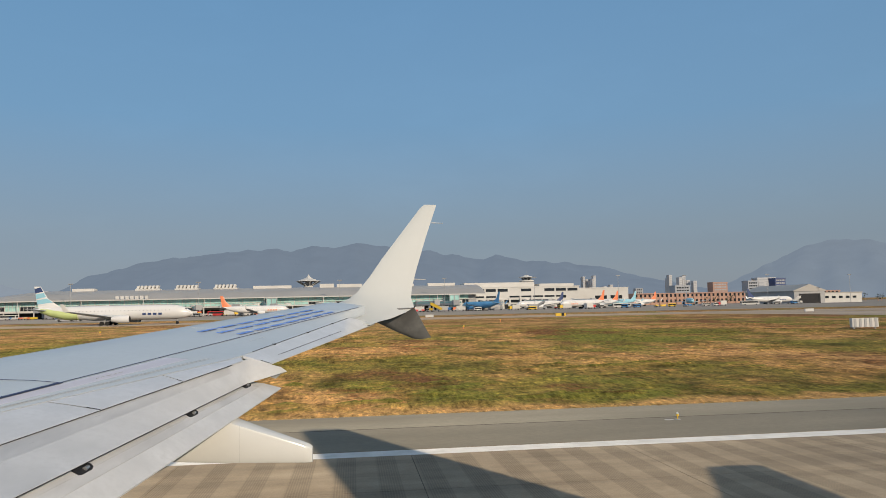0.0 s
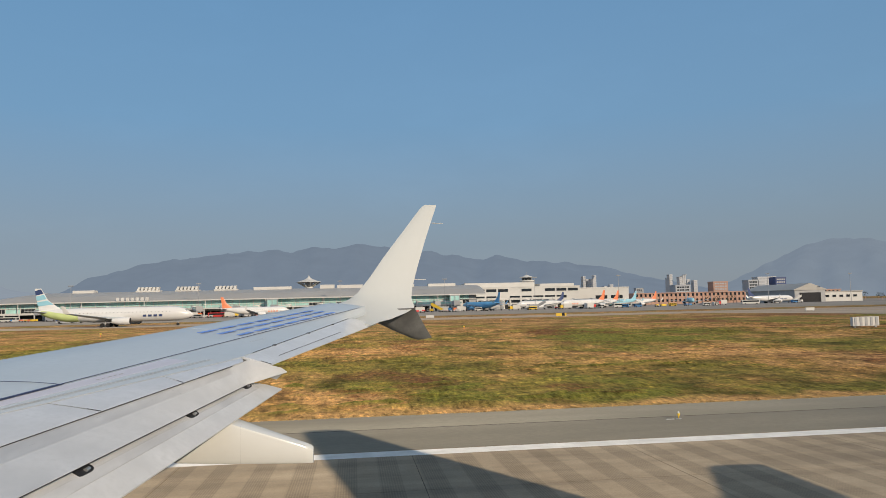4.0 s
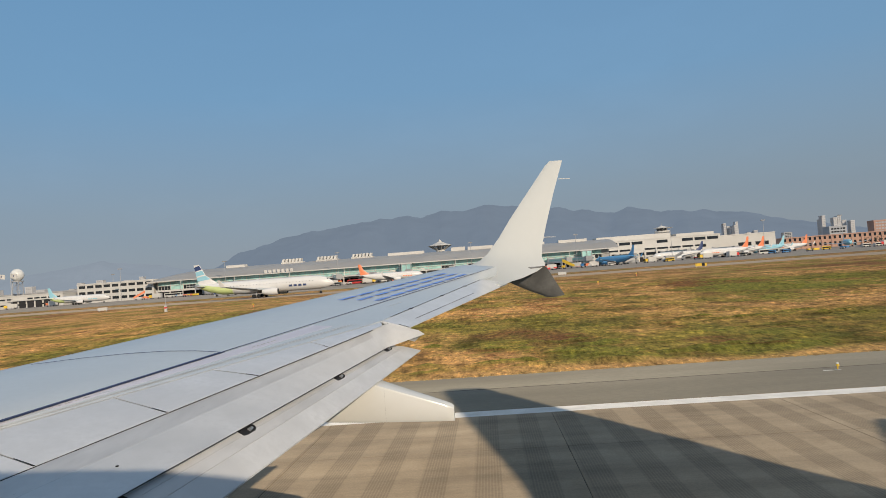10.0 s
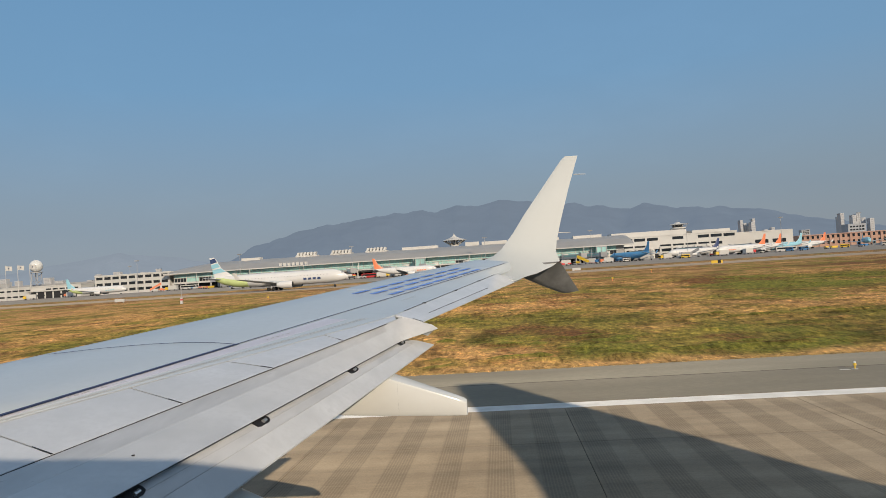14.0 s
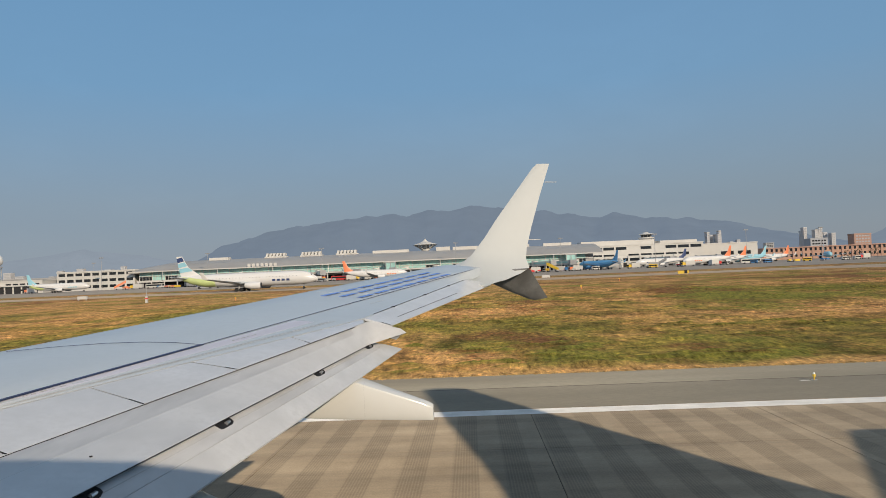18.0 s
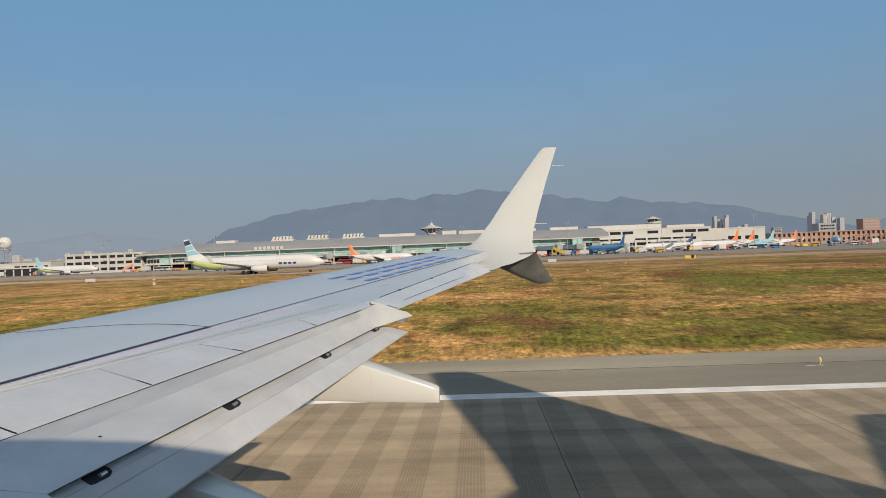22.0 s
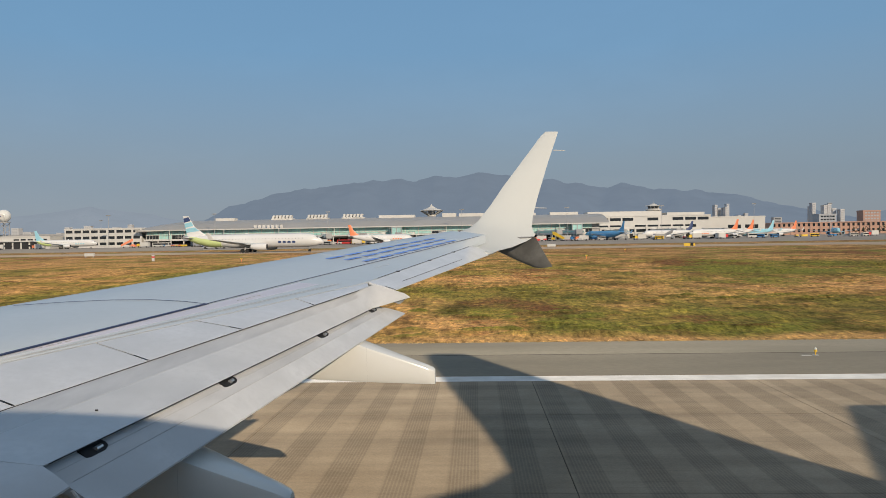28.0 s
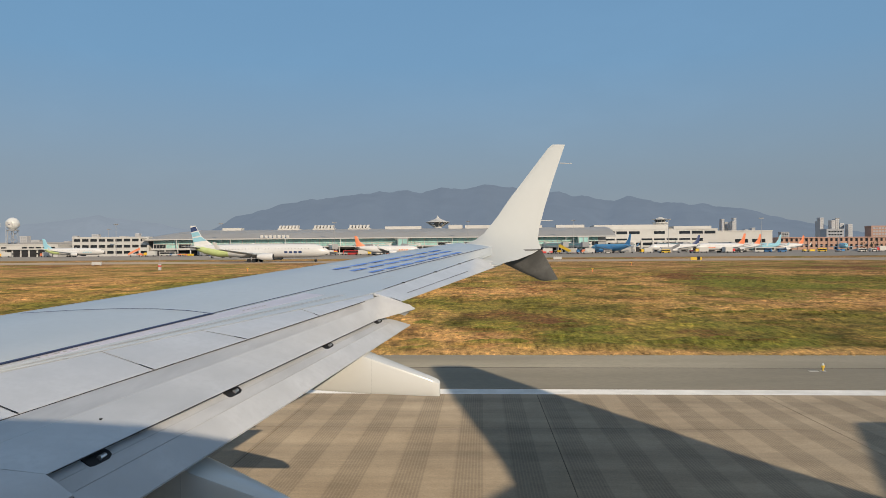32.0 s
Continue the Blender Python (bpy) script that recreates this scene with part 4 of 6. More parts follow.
fus = new("fuselage", mesh_of("fuselage", shift(bm), M_HULL, True, fix=False))
sol = fus.modifiers.new("skin", "SOLIDIFY")
sol.thickness, sol.offset = 0.05, -1
fus.parent = plane
fus["label"] = "white fuselage with cabin windows"
# other windows along the cabin side
for s in (-1, 1):
    for i in range(-30, 26):
        x = i * 0.5 + 0.02
        if s == 1 and abs(x) < 0.7:
            continue
        if x > 9 or x < -15:
            continue
        k = 1 if x < 6.5 else 1 - 0.9 * ((x - 6.5) / 10.3) ** 1.35
        y = CY + s * (1.88 * k * 0.985)
        pane = pl("cabin_window", box(B(), x - 0.12, x + 0.12, y - 0.03, y + 0.03, 4.02 + (1 - k) * 1.9, 4.36 + (1 - k) * 1.9), M_DARKGLASS, bevel=0.02)

# fin, tailplanes, left wing, engines, gear
bm = B()
loft(bm, [foil((5.5, CY, 5.80), (15.2, CY, 5.60), 0.10, (0, 1, 0)), foil((8.25, CY, 6.42), (14.7, CY, 6.42), 0.14, (0, 1, 0)), foil((9.25, CY, 6.80), (14.72, CY, 6.95), 0.14, (0, 1, 0)),
          foil((9.95, CY, 7.45), (14.85, CY, 7.55), 0.14, (0, 1, 0)), foil((11.0, CY, 8.55), (15.22, CY, 8.55), 0.13, (0, 1, 0)), foil((12.45, CY, 10.1), (15.68, CY, 10.1), 0.11, (0, 1, 0)),
          foil((14.75, CY, 12.6), (16.30, CY, 12.62), 0.07, (0, 1, 0)), foil((15.1, CY, 12.78), (16.32, CY, 12.78), 0.05, (0, 1, 0))])
pl("tail_fin", bm, M_BLUE, "tall vertical tail fin", smooth=True)
for s in (-1, 1):
    bm = B()
    loft(bm, [foil((11.4, CY + s * 0.3, 5.0), (15.9, CY + s * 0.3, 5.0), 0.16, (0, 0, 1)), foil((15.65, CY + s * 6.9, 5.6), (17.05, CY + s * 6.9, 5.6), 0.05, (0, 0, 1))])
    pl("tailplane", bm, M_WING, smooth=True)
bm = B()
loft(bm, [[Vector((p.x, 2 * CY - p.y, p.z)) for p in skin_top(y) + [SPT(min(y, 10.67)) if y < 10.6 else AILT(y)] + skin_low(y)] for y in stations])
pl("left_wing", bm, M_WING, "grey wing on the far side", smooth=True)
bm = B()
loft(bm, [foil((-0.85, 2 * CY - 16.1, 4.05), (0.50, 2 * CY - 15.9, 3.82), 0.08, (0, 0, 1)), foil((0.148, 2 * CY - 17.2, 4.55), (1.245, 2 * CY - 17.2, 4.30), 0.05, (0, 1, 0.25)), foil((1.60, 2 * CY - 17.95, 6.49), (1.938, 2 * CY - 17.95, 6.486), 0.016, (0, 1, 0.2))])
pl("far_winglet", bm, M_WHITE, smooth=True)
for s in (-1, 1):
    y = CY + s * 4.83
    bm = B()
    loft(bm, [ring(-12.2, y, 1.75, 0.98, 0.98, 24), ring(-11.9, y, 1.75, 1.12, 1.10, 24), ring(-10.6, y, 1.75, 1.16, 1.14, 24), ring(-8.9, y, 1.8, 0.95, 0.92, 24), ring(-8.0, y, 1.85, 0.62, 0.6, 24)])
    eng = pl("engine", bm, M_HULL, "white engine nacelle under the wing", smooth=True)
    pl("pylon", box(B(), -10.8, -7.2, y - 0.14, y + 0.14, 2.3, 2.85), M_WING)
    for dx in (-0.4, 0.4):
        pl("main_wheel", rod(B(), (-2.6, CY + s * 2.86 + dx - 0.18, 0.93), (-2.6, CY + s * 2.86 + dx + 0.18, 0.93), 0.58, n=24), M_RUBBER, "black main wheel")
    pl("gear_leg", rod(B(), (-2.6, CY + s * 2.86, 0.93), (-2.75, CY + s * 2.6, 2.2), 0.14), M_METAL)
for dy in (-0.2, 0.2):
    pl("nose_wheel", rod(B(), (-18.3, CY + dy - 0.1, 0.68), (-18.3, CY + dy + 0.1, 0.68), 0.34, n=20), M_RUBBER, "black nose wheel")
pl("nose_leg", rod(B(), (-18.3, CY, 0.68), (-18.2, CY, 2.2), 0.08), M_METAL)

# ---- parked and taxiing airliners ----
AIRPORT_X = -33                # where the terminals lie along the runway


def settle(before):
    """Move what was built since then along the runway to the airport's place."""
    for ob in scene.objects:
        if ob.parent is None and ob.name not in before:
            ob.location.x += AIRPORT_X


built = {ob.name for ob in scene.objects}
def jet(label, tail, body, length, at, heading, group="parked airliners", stripes=(), belly=None, title=None):
    """An airliner with its nose along +x before turning; at is the ground under its middle."""
    e = empty("airliner", label, "airplane", group)
    L, r = length, 2.1
    zc = 3.6
    bm = B()
    rs = []
    for f, k, dz in ((0, 0.05, -0.5), (0.015, 0.35, -0.4), (0.05, 0.72, -0.2), (0.1, 0.95, -0.03), (0.15, 1, 0), (0.62, 1, 0), (0.75, 0.88, 0.22), (0.87, 0.55, 0.75), (0.96, 0.25, 1.15), (1, 0.08, 1.35)):
        rs.append(ring(L / 2 - f * L, 0, zc + dz, r * k, r * k * 1.04, 20))
    loft(bm, rs)
    part("fuselage", bm, body, e, smooth=True)
    bm = B()
    loft(bm, [foil((-L * 0.33, 0, zc + 1.7), (-L * 0.475, 0, zc + 1.7), 0.2, (0, 1, 0)), foil((-L * 0.42, 0, zc + 4.6), (-L * 0.49, 0, zc + 4.6), 0.12, (0, 1, 0)), foil((-L * 0.465, 0, zc + 8.1), (-L * 0.505, 0, zc + 8.1), 0.06, (0, 1, 0))])
    fin = part("tail_fin", bm, tail, e, smooth=True)
    def fin_edge(z, rear):
        pts = ((1.7, 0.33, 0.475), (4.6, 0.42, 0.49), (8.1, 0.465, 0.505))
        a, b = (pts[0], pts[1]) if z < 4.6 else (pts[1], pts[2])
        f = (z - a[0]) / (b[0] - a[0])
        return -L * (a[1 + rear] + f * (b[1 + rear] - a[1 + rear]))

    for k, (z0, z1, m) in enumerate(stripes):
        bm = B()
        for s in (-1, 1):
            w = 0.215 - 0.018 * z0
            vs = [(fin_edge(z0, 0) - 0.15, s * w, zc + z0), (fin_edge(z0 - 0.5, 1), s * w, zc + z0 - 0.5), (fin_edge(z1 - 0.5, 1), s * (w + 0.03), zc + z1 - 0.5), (fin_edge(z1, 0) - 0.15, s * (w + 0.03), zc + z1)]
            loft(bm, [[Vector(v) for v in vs], [Vector(v) + Vector((0, -s * 0.06, 0)) for v in vs]])
        part("fin_stripe", bm, m, fin)
    for s in (-1, 1):
        bm = B()
        loft(bm, [foil((L * 0.10, s * 1.4, zc - 1.2), (-L * 0.08, s * 1.4, zc - 1.2), 0.45, (0, 0, 1)), foil((-L * 0.02, s * 6, zc - 0.75), (-L * 0.12, s * 6, zc - 0.75), 0.25, (0, 0, 1)), foil((-L * 0.135, s * 17, zc + 0.5), (-L * 0.175, s * 17, zc + 0.5), 0.1, (0, 0, 1))])
        part("wing", bm, M_WING, e, "light grey wing", smooth=True)
        bm = B()
        loft(bm, [foil((-L * 0.135, s * 17, zc + 0.5), (-L * 0.175, s * 17, zc + 0.5), 0.08, (0, 1, 0)), foil((-L * 0.17, s * 17.6, zc + 2.6), (-L * 0.19, s * 17.6, zc + 2.6), 0.04, (0, 1, 0))])
        part("winglet", bm, body, e)
        bm = B()
        loft(bm, [foil((-L * 0.41, s * 0.4, zc + 1.0), (-L * 0.475, s * 0.4, zc + 1.0), 0.2, (0, 0, 1)), foil((-L * 0.475, s * 6.4, zc + 1.6), (-L * 0.505, s * 6.4, zc + 1.6), 0.08, (0, 0, 1))])
        part("tailplane", bm, M_WING, e, smooth=True)
        bm = B()
        loft(bm, [ring(L * 0.13, s * 5.2, zc - 1.85, 0.95, 0.95, 16), ring(L * 0.12, s * 5.2, zc - 1.85, 1.1, 1.1, 16), ring(L * 0.06, s * 5.2, zc - 1.85, 1.1, 1.1, 16), ring(L * 0.02, s * 5.2, zc - 1.8, 0.7, 0.7, 16)])
        eng = part("engine", bm, body, e, smooth=True)
        part("engine_intake", rod(B(), (L * 0.1301, s * 5.2, zc - 1.85), (L * 0.1315, s * 5.2, zc - 1.85), 0.85, n=16), M_DARK, eng)
        part("pylon", box(B(), -L * 0.02, L * 0.09, s * 5.2 - 0.15, s * 5.2 + 0.15, zc - 1.1, zc - 0.7), M_WING, e)
        for dx in (-0.75, 0.75):
            part("main_wheel", rod(B(), (-L * 0.035 + dx, s * 3.4, 0.6), (-L * 0.035 + dx, s * 4.0, 0.6), 0.6, n=14), M_RUBBER, e)
        part("gear_leg", rod(B(), (-L * 0.035, s * 3.7, 0.6), (-L * 0.035, s * 3.3, zc - 1), 0.16), M_GREY, e)
        bm = B()
        for i in range(int(L * 0.62 / 1.05)):
            x = L * 0.36 - i * 1.05
            box(bm, x - 0.10, x + 0.10, s * r - 0.06, s * r + 0.02, zc + 0.50, zc + 0.72)
        tagged(part("window_strip", bm, M_GREY, e, "row of small grey cabin windows"), kind="stuff")
        bm = B()
        for i in range(4):
            x = L * 0.30 - i * 1.5
            box(bm, x - 0.5, x + 0.5, s * r * 0.96 - 0.03, s * r * 0.96 + 0.06 * s, zc - 0.75, zc - 0.1)
        part("title_bar", bm, title or tail, e, "coloured title shown as bars")
    part("windscreen", box(B(), L * 0.445, L * 0.462, -0.85, 0.85, zc + 0.55, zc + 1.05), M_DARKGLASS, e)
    part("nose_wheel", rod(B(), (L * 0.40, -0.35, 0.4), (L * 0.40, 0.35, 0.4), 0.4, n=14), M_RUBBER, e)
    part("nose_leg", rod(B(), (L * 0.40, 0, 0.4), (L * 0.40, 0, zc - 1.5), 0.1), M_GREY, e)
    if belly:
        bm = B()
        loft(bm, [ring(-L * 0.22, 0, zc - 0.55, r * 0.99, r * 0.62, 20), ring(-L * 0.30, 0, zc - 0.35, r * 0.92, r * 0.72, 20), ring(-L * 0.40, 0, zc + 0.42, r * 0.62, r * 0.58, 20), ring(-L * 0.46, 0, zc + 1.0, r * 0.32, r * 0.32, 20)])
        part("tail_band", bm, belly, e, "lime green rear fuselage", smooth=True)
    e.matrix_basis = pose(*at, 0, 0, heading)
    return e


A0 = 0.05
jet("white airliner with lime tail and navy and blue striped fin, taxiing", M_JET, M_JET, 44.5, (-70 - AIRPORT_X, 221, 0.06), 0, "taxiing airliner",
    [(7.9, 6.6, M_NAVY), (6.3, 5.0, M_SKYBLUE), (4.6, 3.4, M_SKYBLUE)], M_LIME, M_NAVY)
orange = jet("white airliner with an orange tail parked at the terminal", M_ORANGE, M_JET, 39, (-57 - AIRPORT_X, 425, A0), 12)
for x, y, h in ((178.5, 440, 206), (201, 474, 206), (263, 552, 204)):
    copy_thing(orange, pose(x, y, A0, 0, 0, h))
ltblue = jet("light blue and white airliner parked on the apron", M_SKYBLUE, M_SKYBLUE, 39, (229, 510, A0), 206)
jet("white airliner with a dark navy tail at the gate", M_NAVY, M_JET, 39, (164, 491, A0), 196)
jet("bright blue airliner at the gate", M_AZURE, M_AZURE, 36, (114, 452, A0), 122)
limejet = jet("white airliner with a lime and blue tail near the low offices", M_SKYBLUE, M_JET, 39, (-228, 440, A0), 5, belly=M_LIME)
jet("white airliner with a navy striped tail on the far apron", M_NAVY, M_JET, 40, (344, 500, A0), 8)
copy_thing(ltblue, pose(312, 565, A0, 0, 0, 250))
for x, y, h in ((-372, 452, 20), (-395, 470, 24), (-352, 446, 10)):
    copy_thing(orange, pose(x, y, A0, 0, 0, h))

# ---- the terminal with its long curved roof ----
def terminal(x0, x1, yf):
    e = empty("terminal", "long airport terminal with grey curved roof and teal glass front", "terminal building", at=((x0 + x1) / 2, yf, 0.05))
    o = Vector((-(x0 + x1) / 2, -yf, -0.05))

    def p(name, bm, mat, label="", parent=None, smooth=False):
        bmesh.ops.translate(bm, verts=bm.verts, vec=o)
        return part(name, bm, mat, parent or e, label, smooth)
    # shade of the undercroft is put into this wall's near-black colour
    p("ground_storey", box(B(), x0 + 2, x1 - 2, yf + 3, yf + 70, 0.05, 4.3), M_DARK)
    # the eave's shade, put in as a near-black strip
    p("roof_shadow_band", box(B(), x0, x1, yf + 0.2, yf + 1.2, 11.05, 11.9), M_DARK, "dark band painting the shade below the eave")
    p("upper_wall", box(B(), x0 + 2, x1 - 2, yf + 1, yf + 70, 4.3, 11.4), M_GREY)
    p("balcony_band", box(B(), x0 + 1, x1 - 1, yf - 1.5, yf + 3.5, 4.0, 5.3), M_WALLW, "white floor band")
    p("canopy", box(B(), x0 + 60, x1 - 60, yf - 9, yf - 1.5, 5.3, 5.9), M_WALLW, "white canopy over the stands")
    for k in range(14):
        p("canopy_post", box(B(), x0 + 64 + k * 14, x0 + 64.7 + k * 14, yf - 8.6, yf - 7.9, 0.05, 5.3), M_WALLW)
    p("balcony_rail", box(B(), x0 + 40, x1 - 20, yf - 1.7, yf - 1.55, 5.9, 6.3), M_GREY)
    bay = 9.0
    n = int((x1 - x0 - 4) / bay)
    pane = mesh_of("pane", box(B(), 0.15, bay - 0.15, -0.12, 0.12, 0, 2.7), M_TEAL)
    paned = mesh_of("pane", box(B(), 0.15, bay - 0.15, -0.12, 0.12, 0, 2.4), M_DARKGLASS)
    post = mesh_of("mullion", box(B(), -0.2, 0.2, -0.3, 0.3, 0, 6.1), M_WALLW)
    col = mesh_of("column", rod(B(), (0, 0, 0), (0, 0, 4), 0.4, n=10), M_WALLW)
    door = mesh_of("bay_opening", box(B(), 0.8, bay - 0.8, -0.15, 0.15, 0, 3.2), M_DARK)
    thin = mesh_of("glazing_bar", box(B(), -0.06, 0.06, -0.2, 0.2, 0, 6.1), M_WALLW)
    rng = random.Random(4)
    for i in range(n):
        x = x0 + 2 + i * bay
        for z, me in ((5.3, paned if rng.random() < 0.25 else pane), (8.35, pane)):
            ob = new("pane", me)
            ob.location, ob.parent = Vector((x, yf + 0.8, z)) + o, e
        ob = new("mullion", post)
        ob.location, ob.parent = Vector((x, yf + 0.7, 5.3)) + o, e
        for k in (1, 2, 3):
            ob = new("glazing_bar", thin)
            ob.location, ob.parent = Vector((x + bay * k / 4, yf + 0.72, 5.3)) + o, e
        ob = new("column", col)
        ob.location, ob.parent = Vector((x, yf - 1.0, 0.05)) + o, e
        if rng.random() < 0.7:
            ob = new("bay_opening", door)
            ob.location, ob.parent = Vector((x, yf + 2.95, 0.1)) + o, e
    p("transom", box(B(), x0 + 2, x1 - 2, yf + 0.3, yf + 1.1, 8.0, 8.3), M_WALLW)
    bm = B()
    prof = [(-3.5, 11.6), (2, 13.4), (10, 15.5), (22, 17.4), (36, 18.6), (50, 18.8), (64, 18.2), (74, 17.0)]
    rs = []
    m = 42
    for k in range(m + 1):
        f = k / m
        x = x0 - 4 + (x1 - x0 + 8) * f
        end = min(f, 1 - f) * (x1 - x0 + 8)
        drop = 3.2 * max(0, 1 - (f * (x1 - x0 + 8)) / 30) ** 2
        rs.append([Vector((x, yf + a, z - drop * (z - 10) / 8)) for a, z in prof] + [Vector((x, yf + a, z - drop * (z - 10) / 8 - 0.7)) for a, z in prof[::-1]])
    loft(bm, rs)
    roof = p("roof", bm, M_GREYROOF, "grey standing-seam curved roof", smooth=False)
    p("eave", box(B(), x0 - 4, x1 + 4, yf - 3.7, yf - 3.4, 10.95, 11.6), M_WALLW, "pale eave line")
    for x, w, h in ((-150, 14, 2.0), (-108, 16, 2.4), (-82, 16, 2.4), (-56, 16, 2.4), (-24, 26, 2.2), (14, 10, 3.4), (30, 18, 2.8), (70, 12, 2.0), (96, 20, 2.2)):
        u = p("roof_unit", box(B(), x - w / 2, x + w / 2, yf + 30, yf + 37, 17.9, 18.7 + h * (0.15 if w == 16 else 0.6)), M_WALLW, "white rooftop ventilation unit", roof)
        if w == 16:
            for k in range(6):
                bm = B()
                xa = x - 7.4 + k * 2.5
                loft(bm, [[Vector((xa, yf + 29.8, 18.8)), Vector((xa + 1.5, yf + 29.8, 18.8)), Vector((xa + 2.1, yf + 31, 19.0 + h)), Vector((xa + 0.6, yf + 31, 19.0 + h))], [Vector((xa, yf + 36, 18.8)), Vector((xa + 1.5, yf + 36, 18.8)), Vector((xa + 2.1, yf + 35, 19.0 + h)), Vector((xa + 0.6, yf + 35, 19.0 + h))]])
                p("vent_hood", bm, M_WALLW, parent=u)
    for x in (-20, 55, 100):
        t = p("stair_tower", box(B(), x - 3.2, x + 3.2, yf - 8, yf - 1.8, 0.05, 10.5), M_TEAL, "glazed stair tower")
        p("tower_frame", box(B(), x - 3.5, x + 3.5, yf - 8.3, yf - 1.8, 10.5, 11.0), M_GREY)
        for k in (-3.2, 0, 3.2):
            p("tower_post", box(B(), x + k - 0.2, x + k + 0.2, yf - 8.25, yf - 8.0, 0.05, 10.5), M_GREY)
    # sign on the eave, its writing as bars
    for k in range(7):
        p("sign_bar", box(B(), -118 + k * 3.0, -116 + k * 3.0, yf - 4.0, yf - 3.8, 11.7, 13.8), M_WALLW, "white sign character as a bar")
    for x in range(int(x0) + 20, int(x1), 38):
        p("canopy_strut", rod(B(), (x, yf - 3.2, 5.3), (x, yf - 3.2, 11.2), 0.25), M_WALLW)
    return e


terminal(-197, 118, 480)


def jet_bridge(x, y0, y1, swing):
    e = empty("jet_bridge", "white and grey passenger boarding bridge at the terminal", "boarding bridge", "boarding bridges")
    part("tunnel", box(B(), -1.5, 1.5, -(y1 - y0), 0, 4.0, 6.8), M_WALLW, e, bevel=0.15)
    part("tunnel_window", box(B(), 1.49, 1.56, -(y1 - y0) + 2, -2, 5.2, 6.3), M_TEAL, e)
    part("tunnel_glass", box(B(), -1.56, -1.49, -(y1 - y0) + 2, -2, 5.2, 6.3), M_TEAL, e)
    part("cab", box(B(), -2.0, 2.0, -(y1 - y0) - 3, -(y1 - y0), 3.8, 7.1), M_GREY, e, bevel=0.2)
    part("rotunda", rod(B(), (0, -1, 0.05), (0, -1, 7.4), 2.2, n=16), M_WALLW, e)
    for s in (-1, 1):
        part("lift_leg", box(B(), s * 1.5 - 0.3, s * 1.5 + 0.3, -(y1 - y0) * 0.75 - 0.4, -(y1 - y0) * 0.75 + 0.4, 0.5, 4.0), M_GREY, e)
        part("wheel", rod(B(), (s * 1.5 - 0.3, -(y1 - y0) * 0.75, 0.5), (s * 1.5 + 0.3, -(y1 - y0) * 0.75, 0.5), 0.5, n=12), M_RUBBER, e)
    e.matrix_basis = pose(x, y1, 0.05, 0, 0, swing)


for x, s in ((-160, 20), (-112, -14), (-70, 18), (-30, -20), (10, 22), (42, -18), (76, 20), (104, -12)):
    jet_bridge(x, 452, 478, s)
for x, y0, s in ((-150, 460, -24), (-130, 456, 16), (-92, 462, -30), (-52, 458, 26), (-10, 460, -22), (26, 457, 20), (60, 461, -26), (90, 458, 24)):
    jet_bridge(x, y0, 478, s)

# ---- second terminal, white and stepped, with a tower on its roof ----
def block(name, label, cat, x0, x1, y0, y1, h, wall, floors, bay, win=M_DARKGLASS, group="", parapet=0.8, wh=1.5, z0=0.05, skip=0.0, seed=1, ww=0.38):
    """A plain building with a row of windows a storey and a parapet."""
    e = empty(name, label, cat, group, at=((x0 + x1) / 2, y0, z0))
    w = (x1 - x0) / 2
    part("wall", box(B(), -w, w, 0, y1 - y0, 0, h), wall, e)
    part("parapet", box(B(), -w - 0.2, w + 0.2, -0.25, y1 - y0 + 0.2, h, h + parapet), wall, e)
    n = max(1, int((2 * w - 1) / bay))
    fh = h / floors
    me = mesh_of("window", box(B(), (0.5 - ww) * bay, (0.5 + ww) * bay, -0.12, 0.2, 0, wh), win)
    part("footing", box(B(), -w + 0.1, w - 0.1, 0.1, y1 - y0 - 0.1, -0.4, 0), wall, e)
    rng = random.Random(seed)
    for f in range(floors):
        for i in range(n):
            if rng.random() < skip:
                continue
            ob = new("window", me)
            ob.location = (-w + 0.5 + (2 * w - 1 - n * bay) / 2 + i * bay, 0, f * fh + fh * 0.42)
            ob.parent = e
    return e


t2 = block("second_terminal", "white stepped terminal building with dark window strips", "terminal building", 120, 222, 580, 640, 17.5, M_WALLW, 3, 10.0, wh=2.3, skip=0.22, ww=0.43)
part("step", box(B(), -50, 30, -14, 0, 0, 9), M_WALLW, t2)
part("step_window", box(B(), -48, 28, -14.2, -14, 5.0, 7.2), M_DARKGLASS, t2)
part("roof_block", box(B(), -46, 14, 8, 30, 18, 22), M_WALLW, t2)
part("roof_block", box(B(), 18, 48, 6, 30, 18, 20.5), M_WALLW, t2)
part("glass_hall", box(B(), -51, -44, -17, 0, 0, 10), M_TEAL, t2)
for k in range(8):
    part("front_pier", box(B(), -40 + k * 9, -38.6 + k * 9, -14.6, -13.9, 0, 9), M_WALLW, t2)
    part("front_opening", box(B(), -38 + k * 9, -32 + k * 9, -14.3, -13.8, 0, 3.6), M_DARK, t2)


for x, y0, sw in ((136, 540, 18), (152, 536, -16), (172, 538, 24), (196, 542, -20), (212, 540, 16)):
    jet_bridge(x, y0, 566, sw)


